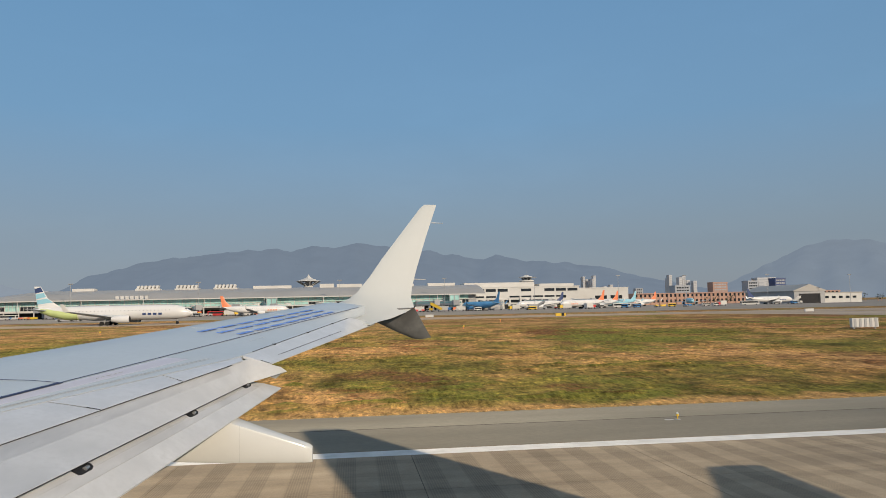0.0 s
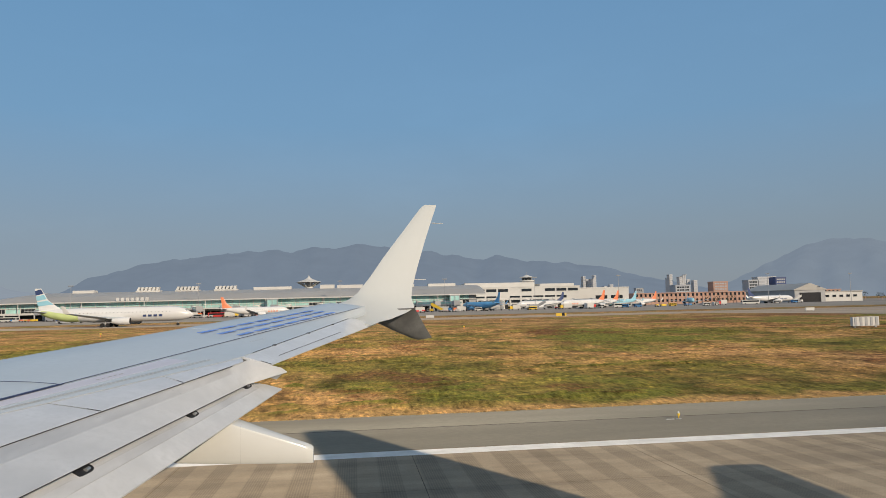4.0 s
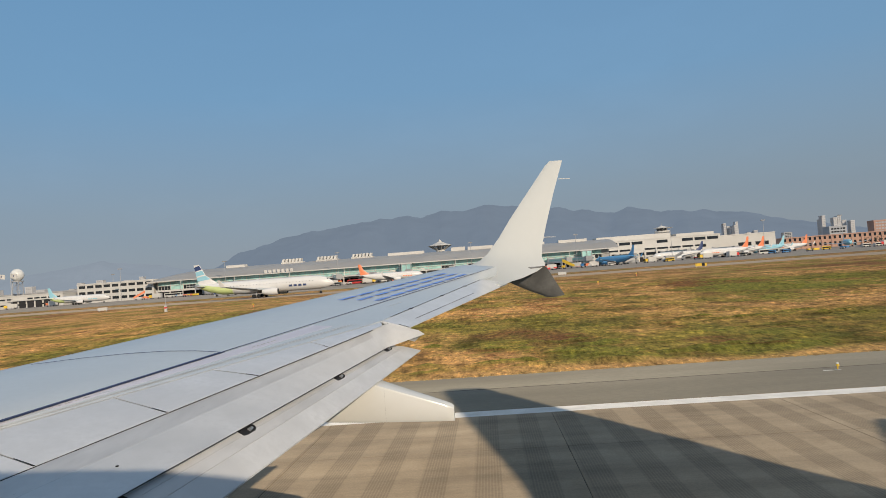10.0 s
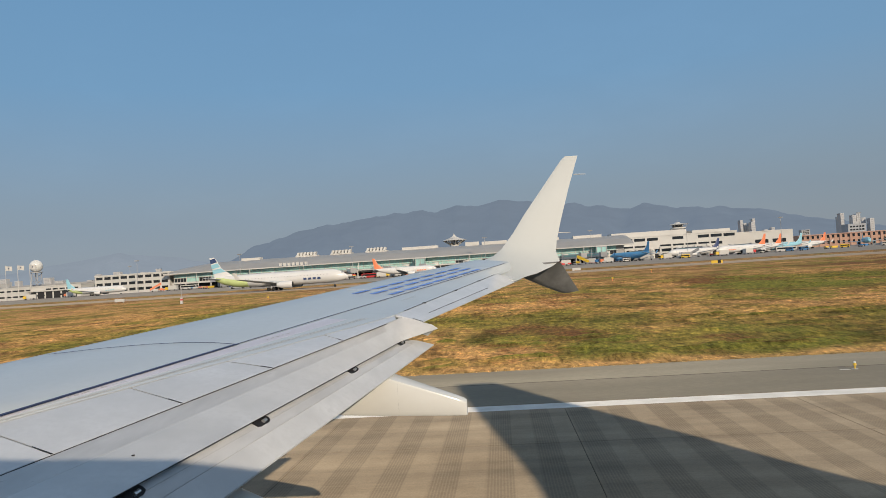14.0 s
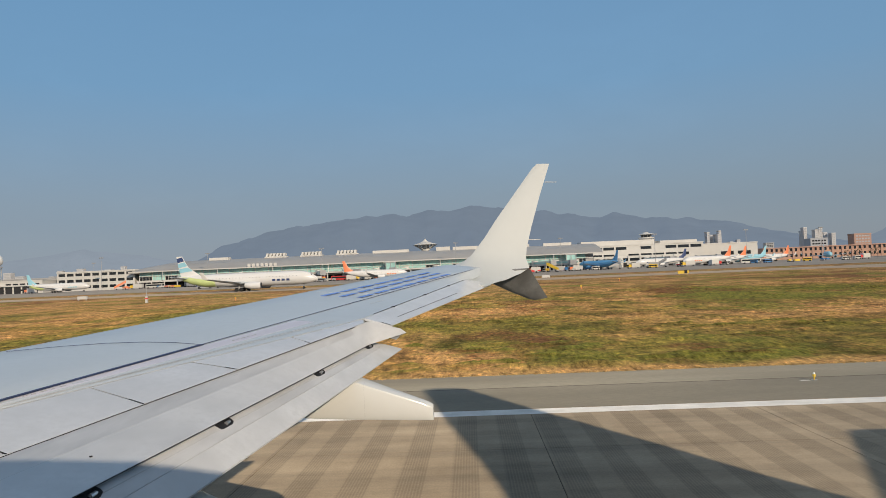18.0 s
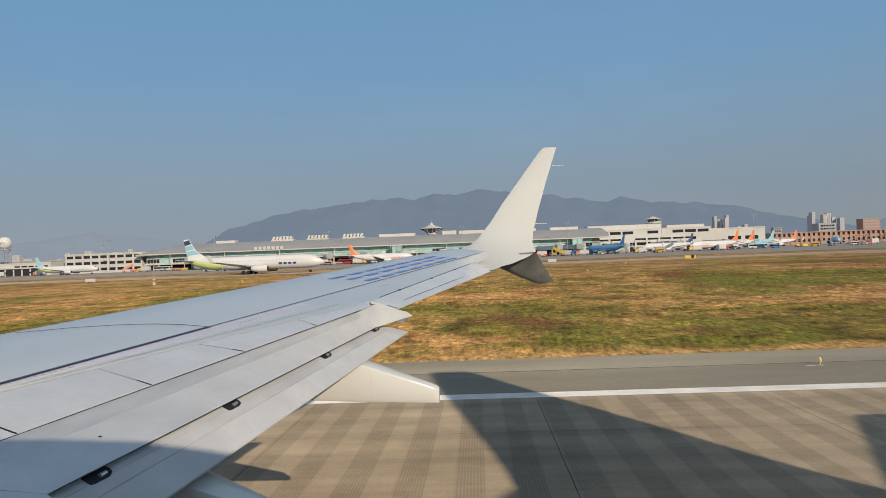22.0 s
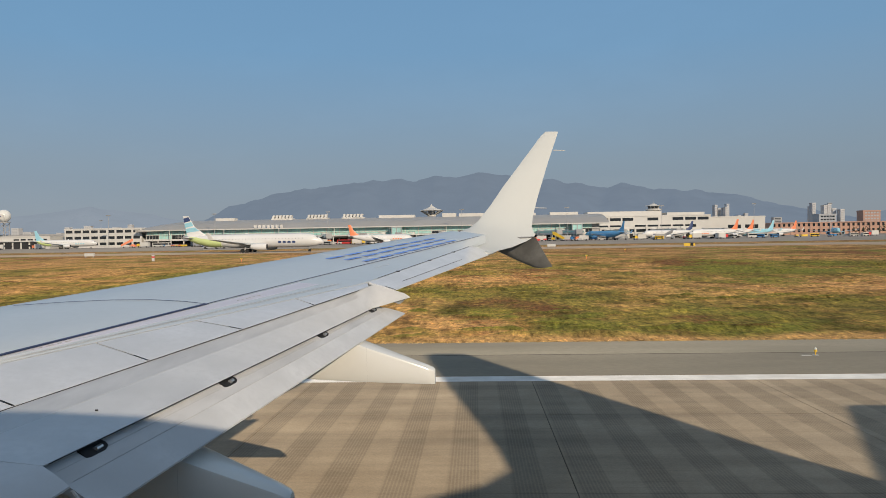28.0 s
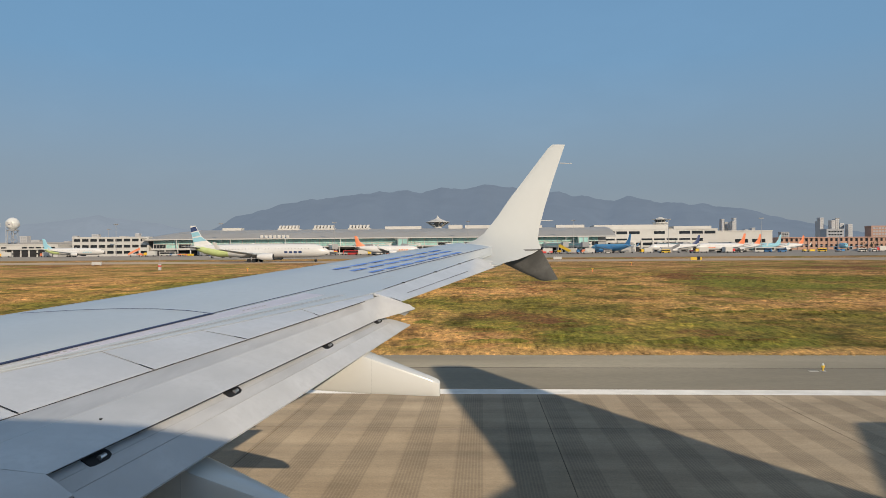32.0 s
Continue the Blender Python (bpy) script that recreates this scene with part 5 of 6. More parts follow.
def tower(label, x, y, h, r, cab, mats):
    e = empty("control_tower", label, "control tower", at=(x, y, 0.05))
    part("shaft", rod(B(), (0, 0, 0), (0, 0, h), r, r * 0.9, 16), mats[0], e)
    part("gallery", loft(B(), [ring(0, 0, z, q, q, 24, axis="z") for z, q in ((h - 2.6, r), (h - 0.7, cab * 1.25), (h + 0.3, cab * 1.3), (h + 0.3, cab * 0.8))]), mats[0], e, smooth=True)
    part("cab_glass", rod(B(), (0, 0, h + 0.3), (0, 0, h + 2.5), cab * 0.8, cab * 0.92, 16), M_DARKGLASS, e)
    for k in range(8):
        a = 2 * math.pi * k / 8
        c, sn = math.cos(a), math.sin(a)
        part("cab_mullion", rod(B(), (cab * 0.82 * c, cab * 0.82 * sn, h + 0.3), (cab * 0.94 * c, cab * 0.94 * sn, h + 2.5), 0.12, n=6), mats[0], e)
    part("cab_roof", loft(B(), [ring(0, 0, z, q, q, 24, axis="z") for z, q in ((h + 2.4, cab * 0.9), (h + 2.7, cab * 1.4), (h + 3.0, cab * 1.32), (h + 3.7, cab * 0.6), (h + 4.7, cab * 0.3))]), mats[0], e, smooth=True)
    part("aerial", rod(B(), (0, 0, h + 4.6), (0, 0, h + 8), 0.12, 0.05), M_GREY, e)
    if len(mats) > 1:
        part("lower_ring", rod(B(), (0, 0, h - 6), (0, 0, h - 4.5), cab, n=16), mats[1], e)
    return e


tower("white airport tower with a glazed cab above the roof", 183, 606, 24, 3.2, 5.0, [M_WALLW])
tower("white control tower with a glazed cab", -640, 620, 38, 3.6, 6.5, [M_WALLW, M_GREY])

# saucer-roofed tower behind the terminal
e = empty("saucer_tower", "white tower with a wide saucer roof and spire", "tower", at=(-14, 755, -2.6))
part("stem", rod(B(), (0, 0, 0), (0, 0, 28.2), 3.4, 3.2, 16), M_WALLW, e)
part("gallery", rod(B(), (0, 0, 28), (0, 0, 29.2), 4.6, 4.6, 16), M_WALLW, e)
for i in range(8):
    a = 2 * math.pi * i / 8 + 0.2
    part("rib", rod(B(), (3.2 * math.cos(a), 3.2 * math.sin(a), 29.0), (11.6 * math.cos(a), 11.6 * math.sin(a), 34.0), 0.6), M_WALLW, e)
part("saucer", loft(B(), [ring(0, 0, z, r, r, 32, axis="z") for z, r in ((33.9, 12.2), (34.2, 12.9), (34.6, 12.3), (35.9, 8.0), (37.1, 4.6), (38.7, 1.9), (40.4, 0.7))]), M_WALLW, e, smooth=True)
part("cab", rod(B(), (0, 0, 28), (0, 0, 33.8), 3.0, 4.2, 16), M_GREY, e, "grey glazed cab")
part("spire", rod(B(), (0, 0, 38.3), (0, 0, 42), 0.7, 0.1), M_WALLW, e)

block("cargo_hall", "large plain white cargo hall", "warehouse", 222.8, 273, 600, 660, 16, M_WALLW, 1, 14, wh=3.0, skip=0.6)
arcade = block("brick_arcade", "long low pinkish brick building with rows of narrow windows", "building", 314, 542, 690, 720, 11.0, M_BRICK, 2, 4.6, wh=2.8, ww=0.22)
for k in range(25):
    part("pilaster", box(B(), -114 + k * 9.2, -113 + k * 9.2, -0.6, 0.1, 0, 11.0), M_PINK, arcade)
part("cornice", box(B(), -114.4, 114.4, -0.9, 0, 10.9, 11.5), M_PINK, arcade)
block("office_block", "white three-storey airport office with window bands", "office building", -254, -199, 482, 505, 12.8, M_WALLW, 3, 6.0, wh=1.9)
fire = block("fire_station", "white low fire station with dark vehicle bays", "fire station", -330, -262, 478, 505, 8.2, M_WALLW, 2, 5.0, wh=1.1, skip=0.2)
for k in range(6):
    part("vehicle_bay", box(B(), -4 + k * 6.0, 0.6 + k * 6.0, -0.35, 0.2, 0, 4.8), M_DARK, fire, "open dark vehicle bay")
part("bay_lintel", box(B(), -6, 33, -1.2, 0, 5.0, 5.9), M_WALLW, fire)
block("admin_block", "white three-storey block with dark window bands", "office building", -362, -334, 480, 505, 11.8, M_WALLW, 3, 5.5, wh=1.7)
blue = block("blue_hall", "small blue metal hall behind the apron", "warehouse", -412, -392, 560, 580, 10, M_BLUE, 1, 8, wh=1.5)

# viaduct behind the low buildings
e = empty("viaduct", "grey elevated road on piers behind the airport", "viaduct", at=(-380, 690, 0.05))
part("deck", box(B(), -210, 200, 0, 12, 9.5, 11.6), M_GREY, e)
part("barrier", box(B(), -210, 200, -0.3, 0, 11.6, 12.8), M_GREY, e)
for k in range(14):
    part("pier", box(B(), -200 + k * 30, -197 + k * 30, 3, 9, 0, 9.5), M_GREY, e)

# radome on a lattice tower
e = empty("radome", "white radar dome on a dark lattice tower", "radar dome", at=(-425, 668, 0.05))
bm = B()
bmesh.ops.create_uvsphere(bm, u_segments=28, v_segments=16, radius=6.2, matrix=Matrix.Translation((0, 0, 31)))
part("dome", bm, M_WHITE, e, smooth=True)
part("platform", rod(B(), (0, 0, 24.2), (0, 0, 25.2), 5.5, n=16), M_GREY, e)
for sx in (-1, 1):
    for sy in (-1, 1):
        part("leg", rod(B(), (sx * 3.6, sy * 3.6, 0), (sx * 3.0, sy * 3.0, 24.4), 0.32), M_GREY, e)
for k in range(4):
    z = k * 6
    for sy in (-1, 1):
        part("brace", rod(B(), (-3.5, sy * 3.4, z), (3.4, sy * 3.4, z + 6), 0.18), M_GREY, e)
        part("brace", rod(B(), (3.5, sy * 3.4, z), (-3.4, sy * 3.4, z + 6), 0.18), M_GREY, e)

# three flags
for k, x in enumerate((-316, -307, -298)):
    e = empty("flagpole", "white flag on a tall pale pole", "flag", "flags by the offices", at=(x, 476, 0.05))
    part("pole", rod(B(), (0, 0, 0), (0, 0, 25), 0.24, 0.14), M_WALLW, e)
    bm = B()
    rs = []
    for i in range(9):
        u = i / 8
        yw = 0.25 * math.sin(u * 7 + k)
        rs.append([Vector((0.2 + 4.6 * u, yw, 24.6 - 0.5 * u)), Vector((0.2 + 4.6 * u, yw, 21.4 - 0.6 * u)), Vector((0.2 + 4.6 * u, yw + 0.06, 21.4 - 0.6 * u)), Vector((0.2 + 4.6 * u, yw + 0.06, 24.6 - 0.5 * u))])
    loft(bm, rs)
    part("cloth", bm, M_WALLW, e, "white cloth")
    part("emblem", rod(B(), (2.5, -0.33, 22.8), (2.5, -0.27, 22.8), 0.42, n=14), M_NAVY, e)

settle(built)

# red and white lattice mast
def lattice_mast(x, y, h, w):
    e = empty("lattice_mast", "red and white banded lattice mast", "mast", at=(x, y, 0))
    n = 7
    for k in range(n):
        z0, z1 = h * k / n, h * (k + 1) / n
        w0, w1 = w * (1 - 0.55 * k / n), w * (1 - 0.55 * (k + 1) / n)
        m = M_RED if k % 2 == 0 else M_WALLW
        bm = B()
        for sx, sy in ((-1, -1), (1, -1), (1, 1), (-1, 1)):
            rod(bm, (sx * w0, sy * w0, z0), (sx * w1, sy * w1, z1), 0.09, n=6)
            rod(bm, (sx * w0, sy * w0, z0), (-sy * w1, sx * w1, z1), 0.05, n=5)
            rod(bm, (sx * w0, sy * w0, z0), (sy * w1, -sx * w1, z1), 0.05, n=5)
            zm = (z0 + z1) / 2
            wm = (w0 + w1) / 2
            rod(bm, (sx * wm, sy * wm, zm), (-sy * wm, sx * wm, zm), 0.05, n=5)
        part("lattice_section", bm, m, e)
    part("lightning_rod", rod(B(), (0, 0, h), (0, 0, h + 2.5), 0.06, 0.03), M_GREY, e)
    part("obstruction_lamp", box(B(), -0.3, 0.3, -0.3, 0.3, h * 0.78, h * 0.78 + 0.6), M_RED, e)
    part("antenna_box", box(B(), w * 0.5, w * 0.5 + 0.7, -0.4, 0.4, h * 0.5, h * 0.5 + 1.0), M_RED, e)
    part("mast_foot", box(B(), -w - 0.6, w + 0.6, -w - 0.6, w + 0.6, -0.2, 0.35), M_WALLW, e)


lattice_mast(-122, 92, 15, 0.8)


def striped_hut(x, y, w, d, h, n, label, turn=0):
    e = empty("equipment_shelter", label, "equipment shelter", "striped shelters")
    part("body", box(B(), -w / 2, w / 2, -d / 2, d / 2, 0, h), M_WALLW, e)
    sw = w / (2 * n + 1)
    for k in range(n + 1):
        xx = -w / 2 + 2 * k * sw
        part("stripe", box(B(), xx, xx + sw, -d / 2 - 0.03, d / 2 + 0.03, 0.0, h + 0.03), M_RED, e, "red painted stripe")
    part("plinth", box(B(), -w / 2 - 0.2, w / 2 + 0.2, -d / 2 - 0.2, d / 2 + 0.2, -0.2, 0.12), M_GREY, e)
    e.matrix_basis = pose(x, y, 0, 0, 0, turn)


striped_hut(-116, 104, 5.6, 3.2, 3.0, 4, "red and white striped equipment shelter in the grass", 14)
striped_hut(-126, 100, 2.4, 1.8, 2.0, 3, "small red and white striped cabinet in the grass")
striped_hut(-262, 82, 2.0, 1.4, 1.9, 2, "small red and white striped cabinet beside the hut")

# chequered hut with a low pitched roof
e = empty("chequered_hut", "red and white chequered hut with windows and low roof", "hut", at=(-252, 84, 0))
part("wall", box(B(), -5.5, 5.5, -3, 3, 0, 2.6), M_WALLW, e)
for r in range(2):
    for k in range(6):
        if (k + r) % 2 == 0:
            part("red_panel", box(B(), -5.52 + k * 1.84, -5.52 + (k + 1) * 1.84, -3.04, 3.04, r * 1.3, (r + 1) * 1.3), M_RED, e)
for k in range(5):
    part("window", box(B(), -4.4 + k * 1.9, -3.2 + k * 1.9, -3.09, -3.0, 0.9, 2.0), M_DARKGLASS, e)
bm = B()
loft(bm, [[Vector((x, -3.6, 2.6)), Vector((x, 0, 3.7)), Vector((x, 3.6, 2.6))] for x in (-6, 6)])
roof = part("roof", bm, M_WALLW, e, "white and red chequered roof")
for k in range(6):
    s = -1 if k % 2 else 1
    vs = [(-6 + k * 2, s * 3.6, 2.63), (-4 + k * 2, s * 3.6, 2.63), (-4 + k * 2, 0, 3.73), (-6 + k * 2, 0, 3.73)]
    part("red_panel", loft(B(), [[Vector(v) for v in vs], [Vector(v) + Vector((0, 0, 0.03)) for v in vs]]), M_RED, roof)

# small spotter tower with slanted dark glass
e = empty("lookout_cabin", "small white lookout cabin with dark slanted glass", "cabin", at=(-178, 150, 0))
part("base", box(B(), -2.2, 2.2, -2.2, 2.2, 0, 3.0), M_WALLW, e)
loftb = B()
loft(loftb, [[Vector((s * w, t * w, z)) for s, t in ((-1, -1), (1, -1), (1, 1), (-1, 1))] for z, w in ((3.0, 2.6), (5.4, 3.4))])
part("glass", loftb, M_DARKGLASS, e)
part("roof", box(B(), -3.8, 3.8, -3.8, 3.8, 5.4, 5.9), M_GREY, e)

# windsock on an orange pole
e = empty("windsock", "red and white banded windsock on an orange pole", "windsock", at=(-150, 118, 0))
part("pole", rod(B(), (0, 0, -0.1), (0, 0, 6.2), 0.07, 0.05), M_ORANGE, e)
for k in range(5):
    part("sock_band", rod(B(), (0.1 + k * 0.62, 0, 6.0 - k * 0.05), (0.1 + (k + 1) * 0.62, 0, 5.95 - k * 0.05), 0.5 - 0.055 * k, 0.445 - 0.055 * k, 14), M_RED if k % 2 == 0 else M_WALLW, e)

# ---- light masts, signs, lamps ----
built = {ob.name for ob in scene.objects}
def light_mast(x, y, h):
    e = empty("light_mast", "tall grey apron floodlight mast", "light mast", "apron light masts", at=(x, y, 0.05))
    part("pole", rod(B(), (0, 0, 0), (0, 0, h), 0.2, 0.11), M_GREY, e)
    part("lamp_bar", box(B(), -1.5, 1.5, -0.2, 0.2, h, h + 0.25), M_GREY, e)
    for k in range(4):
        part("lamp", box(B(), -1.4 + k * 0.75, -0.9 + k * 0.75, -0.45, 0.35, h + 0.25, h + 0.6), M_GREY, e)
    return e


lm = light_mast(-345, 440, 21)
for x, y in ((-318, 470), (-270, 560), (-362, 500), (-382, 470), (-208, 455), (-140, 462), (-64, 462), (24, 462), (92, 462), (152, 460), (208, 455), (262, 470), (330, 480), (410, 500), (-470, 480), (-520, 500)):
    copy_thing(lm, pose(x, y, 0.05, 0, 0, random.uniform(-15, 15)))


settle(built)


def edge_lamp(x, y, z):
    e = empty("edge_lamp", "small amber runway edge lamp on a short stem", "runway lamp", "runway edge lamps", at=(x, y, z))
    e.scale = (0.6, 0.6, 0.6)
    part("foot", rod(B(), (0, 0, 0), (0, 0, 0.03), 0.16, n=14), M_GREY, e)
    part("stem", rod(B(), (0, 0, 0.03), (0, 0, 0.2), 0.035, n=8), M_YELLOWP, e)
    part("body", rod(B(), (0, 0, 0.2), (0, 0, 0.32), 0.09, 0.075, 14), M_YELLOWP, e)
    part("lens", loft(B(), [ring(0, 0, zz, r, r, 14, axis="z") for zz, r in ((0.32, 0.07), (0.38, 0.065), (0.43, 0.02))]), M_WHITE, e, smooth=True)
    part("number_plate", box(B(), -0.75, -0.25, -0.1, 0.1, 0, 0.012), M_WALLW, e, "flat white plate")
    return e


el = edge_lamp(11.0, 25.0, 0.04)
for k in (-3, -2, -1, 1, 2, 3):
    copy_thing(el, pose(11.0 + 60 * k, 25.0, 0.04))


def marker_board(x, y, w, h, m, label, group, slats=0):
    e = empty("marker_board", label, "marker board", group, at=(x, y, 0))
    part("board", box(B(), -w / 2, w / 2, -0.25, 0.25, 0.3, 0.3 + h), m, e)
    for k in (-1, 1):
        part("leg", box(B(), k * w * 0.4 - 0.08, k * w * 0.4 + 0.08, -0.1, 0.1, -0.1, 0.3), M_GREY, e)
    for k in range(slats):
        part("slat", box(B(), -w / 2 + (k + 0.3) * w / slats, -w / 2 + (k + 0.75) * w / slats, -0.3, -0.25, 0.35, 0.25 + h), M_GREY, e)
    return e


marker_board(64, 84, 3.6, 1.15, M_WALLW, "white slatted marker board in the grass", "slatted boards", 5)
marker_board(-118, 96, 3.6, 1.15, M_WALLW, "white slatted marker board in the grass", "slatted boards", 5)
wb = marker_board(24, 228, 2.6, 0.8, M_WALLW, "white boundary marker box by the taxiway", "white marker boxes")
for x in (-150, -104, -20, 128, 170, 215):
    copy_thing(wb, pose(x, 186 + (x % 7), 0))
ys = marker_board(59, 200, 3.0, 0.8, M_YELLOWP, "yellow taxiway direction sign with dark bars", "taxiway signs")
part("sign_bar", box(B(), 0.2, 1.0, -0.32, -0.25, 0.35, 1.25), M_BLACKMARK, ys)
for x, y in ((18, 118), (-44, 132), (33, 160), (-24, 150)):
    e = empty("field_lamp", "small orange lamp post in the grass", "lamp", "field lamps", at=(x, y, 0))
    part("post", rod(B(), (0, 0, -0.05), (0, 0, 0.45), 0.05), M_ORANGE, e)
    part("head", box(B(), -0.14, 0.14, -0.1, 0.1, 0.45, 0.66), M_YELLOWP, e)
e = empty("wind_pole", "slim pole with a red and white foot in the grass", "pole", at=(-66, 143, 0))
part("pole", rod(B(), (0, 0, 0), (0, 0, 5.2), 0.06, 0.04), M_GREY, e)
part("foot", box(B(), -0.22, 0.22, -0.22, 0.22, -0.1, 1.3), M_WALLW, e)
part("band", box(B(), -0.23, 0.23, -0.23, 0.23, 0.7, 1.0), M_RED, e)
# black-backed distance sign on a concrete pad
e = empty("distance_sign", "white-edged grey distance sign on a concrete pad in the grass", "sign", at=(58, 39.6, 0))
bm = B()
loft(bm, [ring(0, 0, z, 1.75, 1.15, 14, axis="z") for z in (-0.1, 0.035)])
part("pad", bm, M_TAXI, e, "pale concrete pad")
bm = B()
box(bm, -0.10, 0.12, -0.52, 0.52, 0.28, 1.28)
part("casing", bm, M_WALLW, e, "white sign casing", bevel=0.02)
part("face", box(B(), -0.125, -0.10, -0.46, 0.46, 0.34, 1.22), M_GRIME, e, "grey sign face")
part("digit_bar", box(B(), -0.135, -0.125, -0.05, 0.05, 0.48, 1.08), M_WALLW, e, "white bar")
part("leg", box(B(), -0.05, 0.05, -0.36, -0.26, 0.0, 0.30), M_RUBBER, e)
part("leg", box(B(), -0.05, 0.05, 0.26, 0.36, 0.0, 0.30), M_RUBBER, e)
e.rotation_euler = (0, 0, radians(-3))

# ---- vehicles on the apron ----
built = {ob.name for ob in scene.objects}
def vehicle(kind_of, x, y, turn, m):
    lab = {"bus": "low apron bus with dark windows", "van": "white service van on the apron", "truck": "service truck with a box body", "stairs": "passenger stair truck with raised steps", "tug": "low baggage tug with carts"}[kind_of]
    colour = {M_RED.name: "red ", M_WALLW.name: "white ", M_YELLOWP.name: "yellow ", M_BLUE.name: "blue ", M_GREY.name: "grey ", M_ORANGE.name: "orange "}[m.name]
    lab = lab if lab.startswith("white") else colour + lab
    e = empty({"bus": "apron_bus", "van": "van", "truck": "box_truck", "stairs": "stair_truck", "tug": "baggage_tug"}[kind_of], lab, kind_of if kind_of != "stairs" else "stair truck", "apron vehicles")
    L, H, W2 = {"bus": (12, 3.0, 1.4), "van": (5, 2.2, 1.0), "truck": (8, 3.4, 1.25), "stairs": (8, 2.2, 1.1), "tug": (3.5, 1.6, 0.9)}[kind_of]
    for s in (-1, 1):
        for fx in (-0.32, 0.32):
            part("wheel", rod(B(), (fx * L, s * W2 - 0.25, 0.45), (fx * L, s * W2 + 0.05, 0.45), 0.45, n=12), M_RUBBER, e)
    if kind_of in ("bus", "van"):
        part("body", box(B(), -L / 2, L / 2, -W2, W2, 0.35, H), m, e, bevel=0.18)
        for s in (-1, 1):
            part("side_window", box(B(), -L * 0.44, L * 0.46, s * W2 - 0.03, s * W2 + 0.03, H * 0.52, H * 0.84), M_DARKGLASS, e)
        part("windscreen", box(B(), L / 2 - 0.05, L / 2 + 0.03, -W2 * 0.85, W2 * 0.85, H * 0.5, H * 0.85), M_DARKGLASS, e)
    else:
        part("chassis", box(B(), -L / 2, L / 2, -W2, W2, 0.4, 0.85), M_GREY, e)
        part("cab", box(B(), L / 2 - 2.0, L / 2, -W2, W2, 0.85, min(H, 2.5)), m, e, bevel=0.15)
        part("windscreen", box(B(), L / 2 - 0.1, L / 2 + 0.03, -W2 * 0.85, W2 * 0.85, 1.5, min(H, 2.3)), M_DARKGLASS, e)
        if kind_of == "truck":
            part("box_body", box(B(), -L / 2, L / 2 - 2.2, -W2, W2, 0.95, H), M_WALLW if m is not M_WALLW else M_GREY, e)
        elif kind_of == "stairs":
            tread = mesh_of("step", box(B(), 0, 0.6, -W2, W2, 0, 0.3), M_GREY)
            for k in range(12):
                st = new("step", tread)
                st.location, st.parent = (-L / 2 + k * 0.55, 0, 0.8 + k * 0.28), e
            for s in (-1, 1):
                bm = B()
                vs = [(-L / 2, s * W2, 0.9), (L / 2 - 1, s * W2, 4.2), (L / 2 - 1, s * W2, 6.0), (-L / 2, s * W2, 2.2)]
                loft(bm, [[Vector(v) for v in vs], [Vector(v) + Vector((0, 0.08, 0)) for v in vs]])
                part("side_panel", bm, M_NAVY if m is M_BLUE else m, e)
        else:
            part("cart", box(B(), -L / 2 - 4, -L / 2 - 0.5, -0.9, 0.9, 0.5, 1.6), m, e)
    e.matrix_basis = pose(x, y, 0.05, 0, 0, turn)


rng = random.Random(12)
for kd, x, y, m in (("bus", -66, 452, M_RED), ("bus", -50, 450, M_RED), ("bus", -36, 451, M_WALLW), ("bus", 22, 452, M_RED), ("bus", -126, 452, M_WALLW), ("stairs", -92, 330, M_BLUE), ("stairs", -84, 332, M_WALLW),
                    ("stairs", -268, 372, M_BLUE), ("truck", -145, 448, M_WALLW), ("truck", -4, 448, M_WALLW), ("truck", 60, 446, M_RED), ("truck", 90, 444, M_BLUE), ("van", -110, 444, M_WALLW), ("van", -20, 440, M_WALLW),
                    ("van", 38, 440, M_BLUE), ("van", 110, 440, M_WALLW), ("tug", -76, 436, M_YELLOWP), ("tug", 4, 434, M_YELLOWP), ("tug", 74, 432, M_RED), ("truck", 142, 430, M_WALLW), ("truck", 164, 432, M_YELLOWP),
                    ("bus", 204, 440, M_WALLW), ("van", 256, 430, M_WALLW), ("truck", 272, 440, M_RED), ("bus", 298, 450, M_WALLW), ("truck", -282, 452, M_YELLOWP), ("truck", -318, 446, M_YELLOWP), ("van", -300, 440, M_WALLW),
                    ("bus", -176, 462, M_WALLW), ("tug", -190, 450, M_ORANGE), ("bus", -336, 420, M_WALLW), ("truck", -254, 452, M_ORANGE), ("van", 330, 470, M_WALLW), ("van", 346, 474, M_BLUE), ("truck", -40, 438, M_YELLOWP),
                    ("van", -58, 432, M_GREY), ("truck", 118, 452, M_GREY), ("stairs", 356, 486, M_WALLW), ("tug", -132, 436, M_RED), ("van", 20, 436, M_WALLW)):
    vehicle(kd, x, y, rng.uniform(-25, 25) + rng.choice((0, 180)), m)

# a crowd of service vehicles and stairs along the stands
for k in range(44):
    x = -180 + k * 10.4 + rng.uniform(-4, 4)
    kd = rng.choice(("van", "truck", "tug", "stairs", "tug", "van", "truck"))
    vehicle(kd, x, rng.uniform(452, 466) if x < 118 else rng.uniform(418, 452), rng.uniform(-40, 40) + rng.choice((0, 180)), rng.choice((M_WALLW, M_WALLW, M_GREY, M_YELLOWP, M_BLUE, M_RED)))

for k in range(34):
    x = -188 + k * 9.0 + rng.uniform(-3, 3)
    vehicle(rng.choice(("tug", "van", "tug", "truck", "stairs")), x, rng.uniform(438, 451), rng.uniform(-30, 30) + rng.choice((0, 180)), rng.choice((M_WALLW, M_GREY, M_WALLW, M_YELLOWP, M_ORANGE, M_BLUE)))

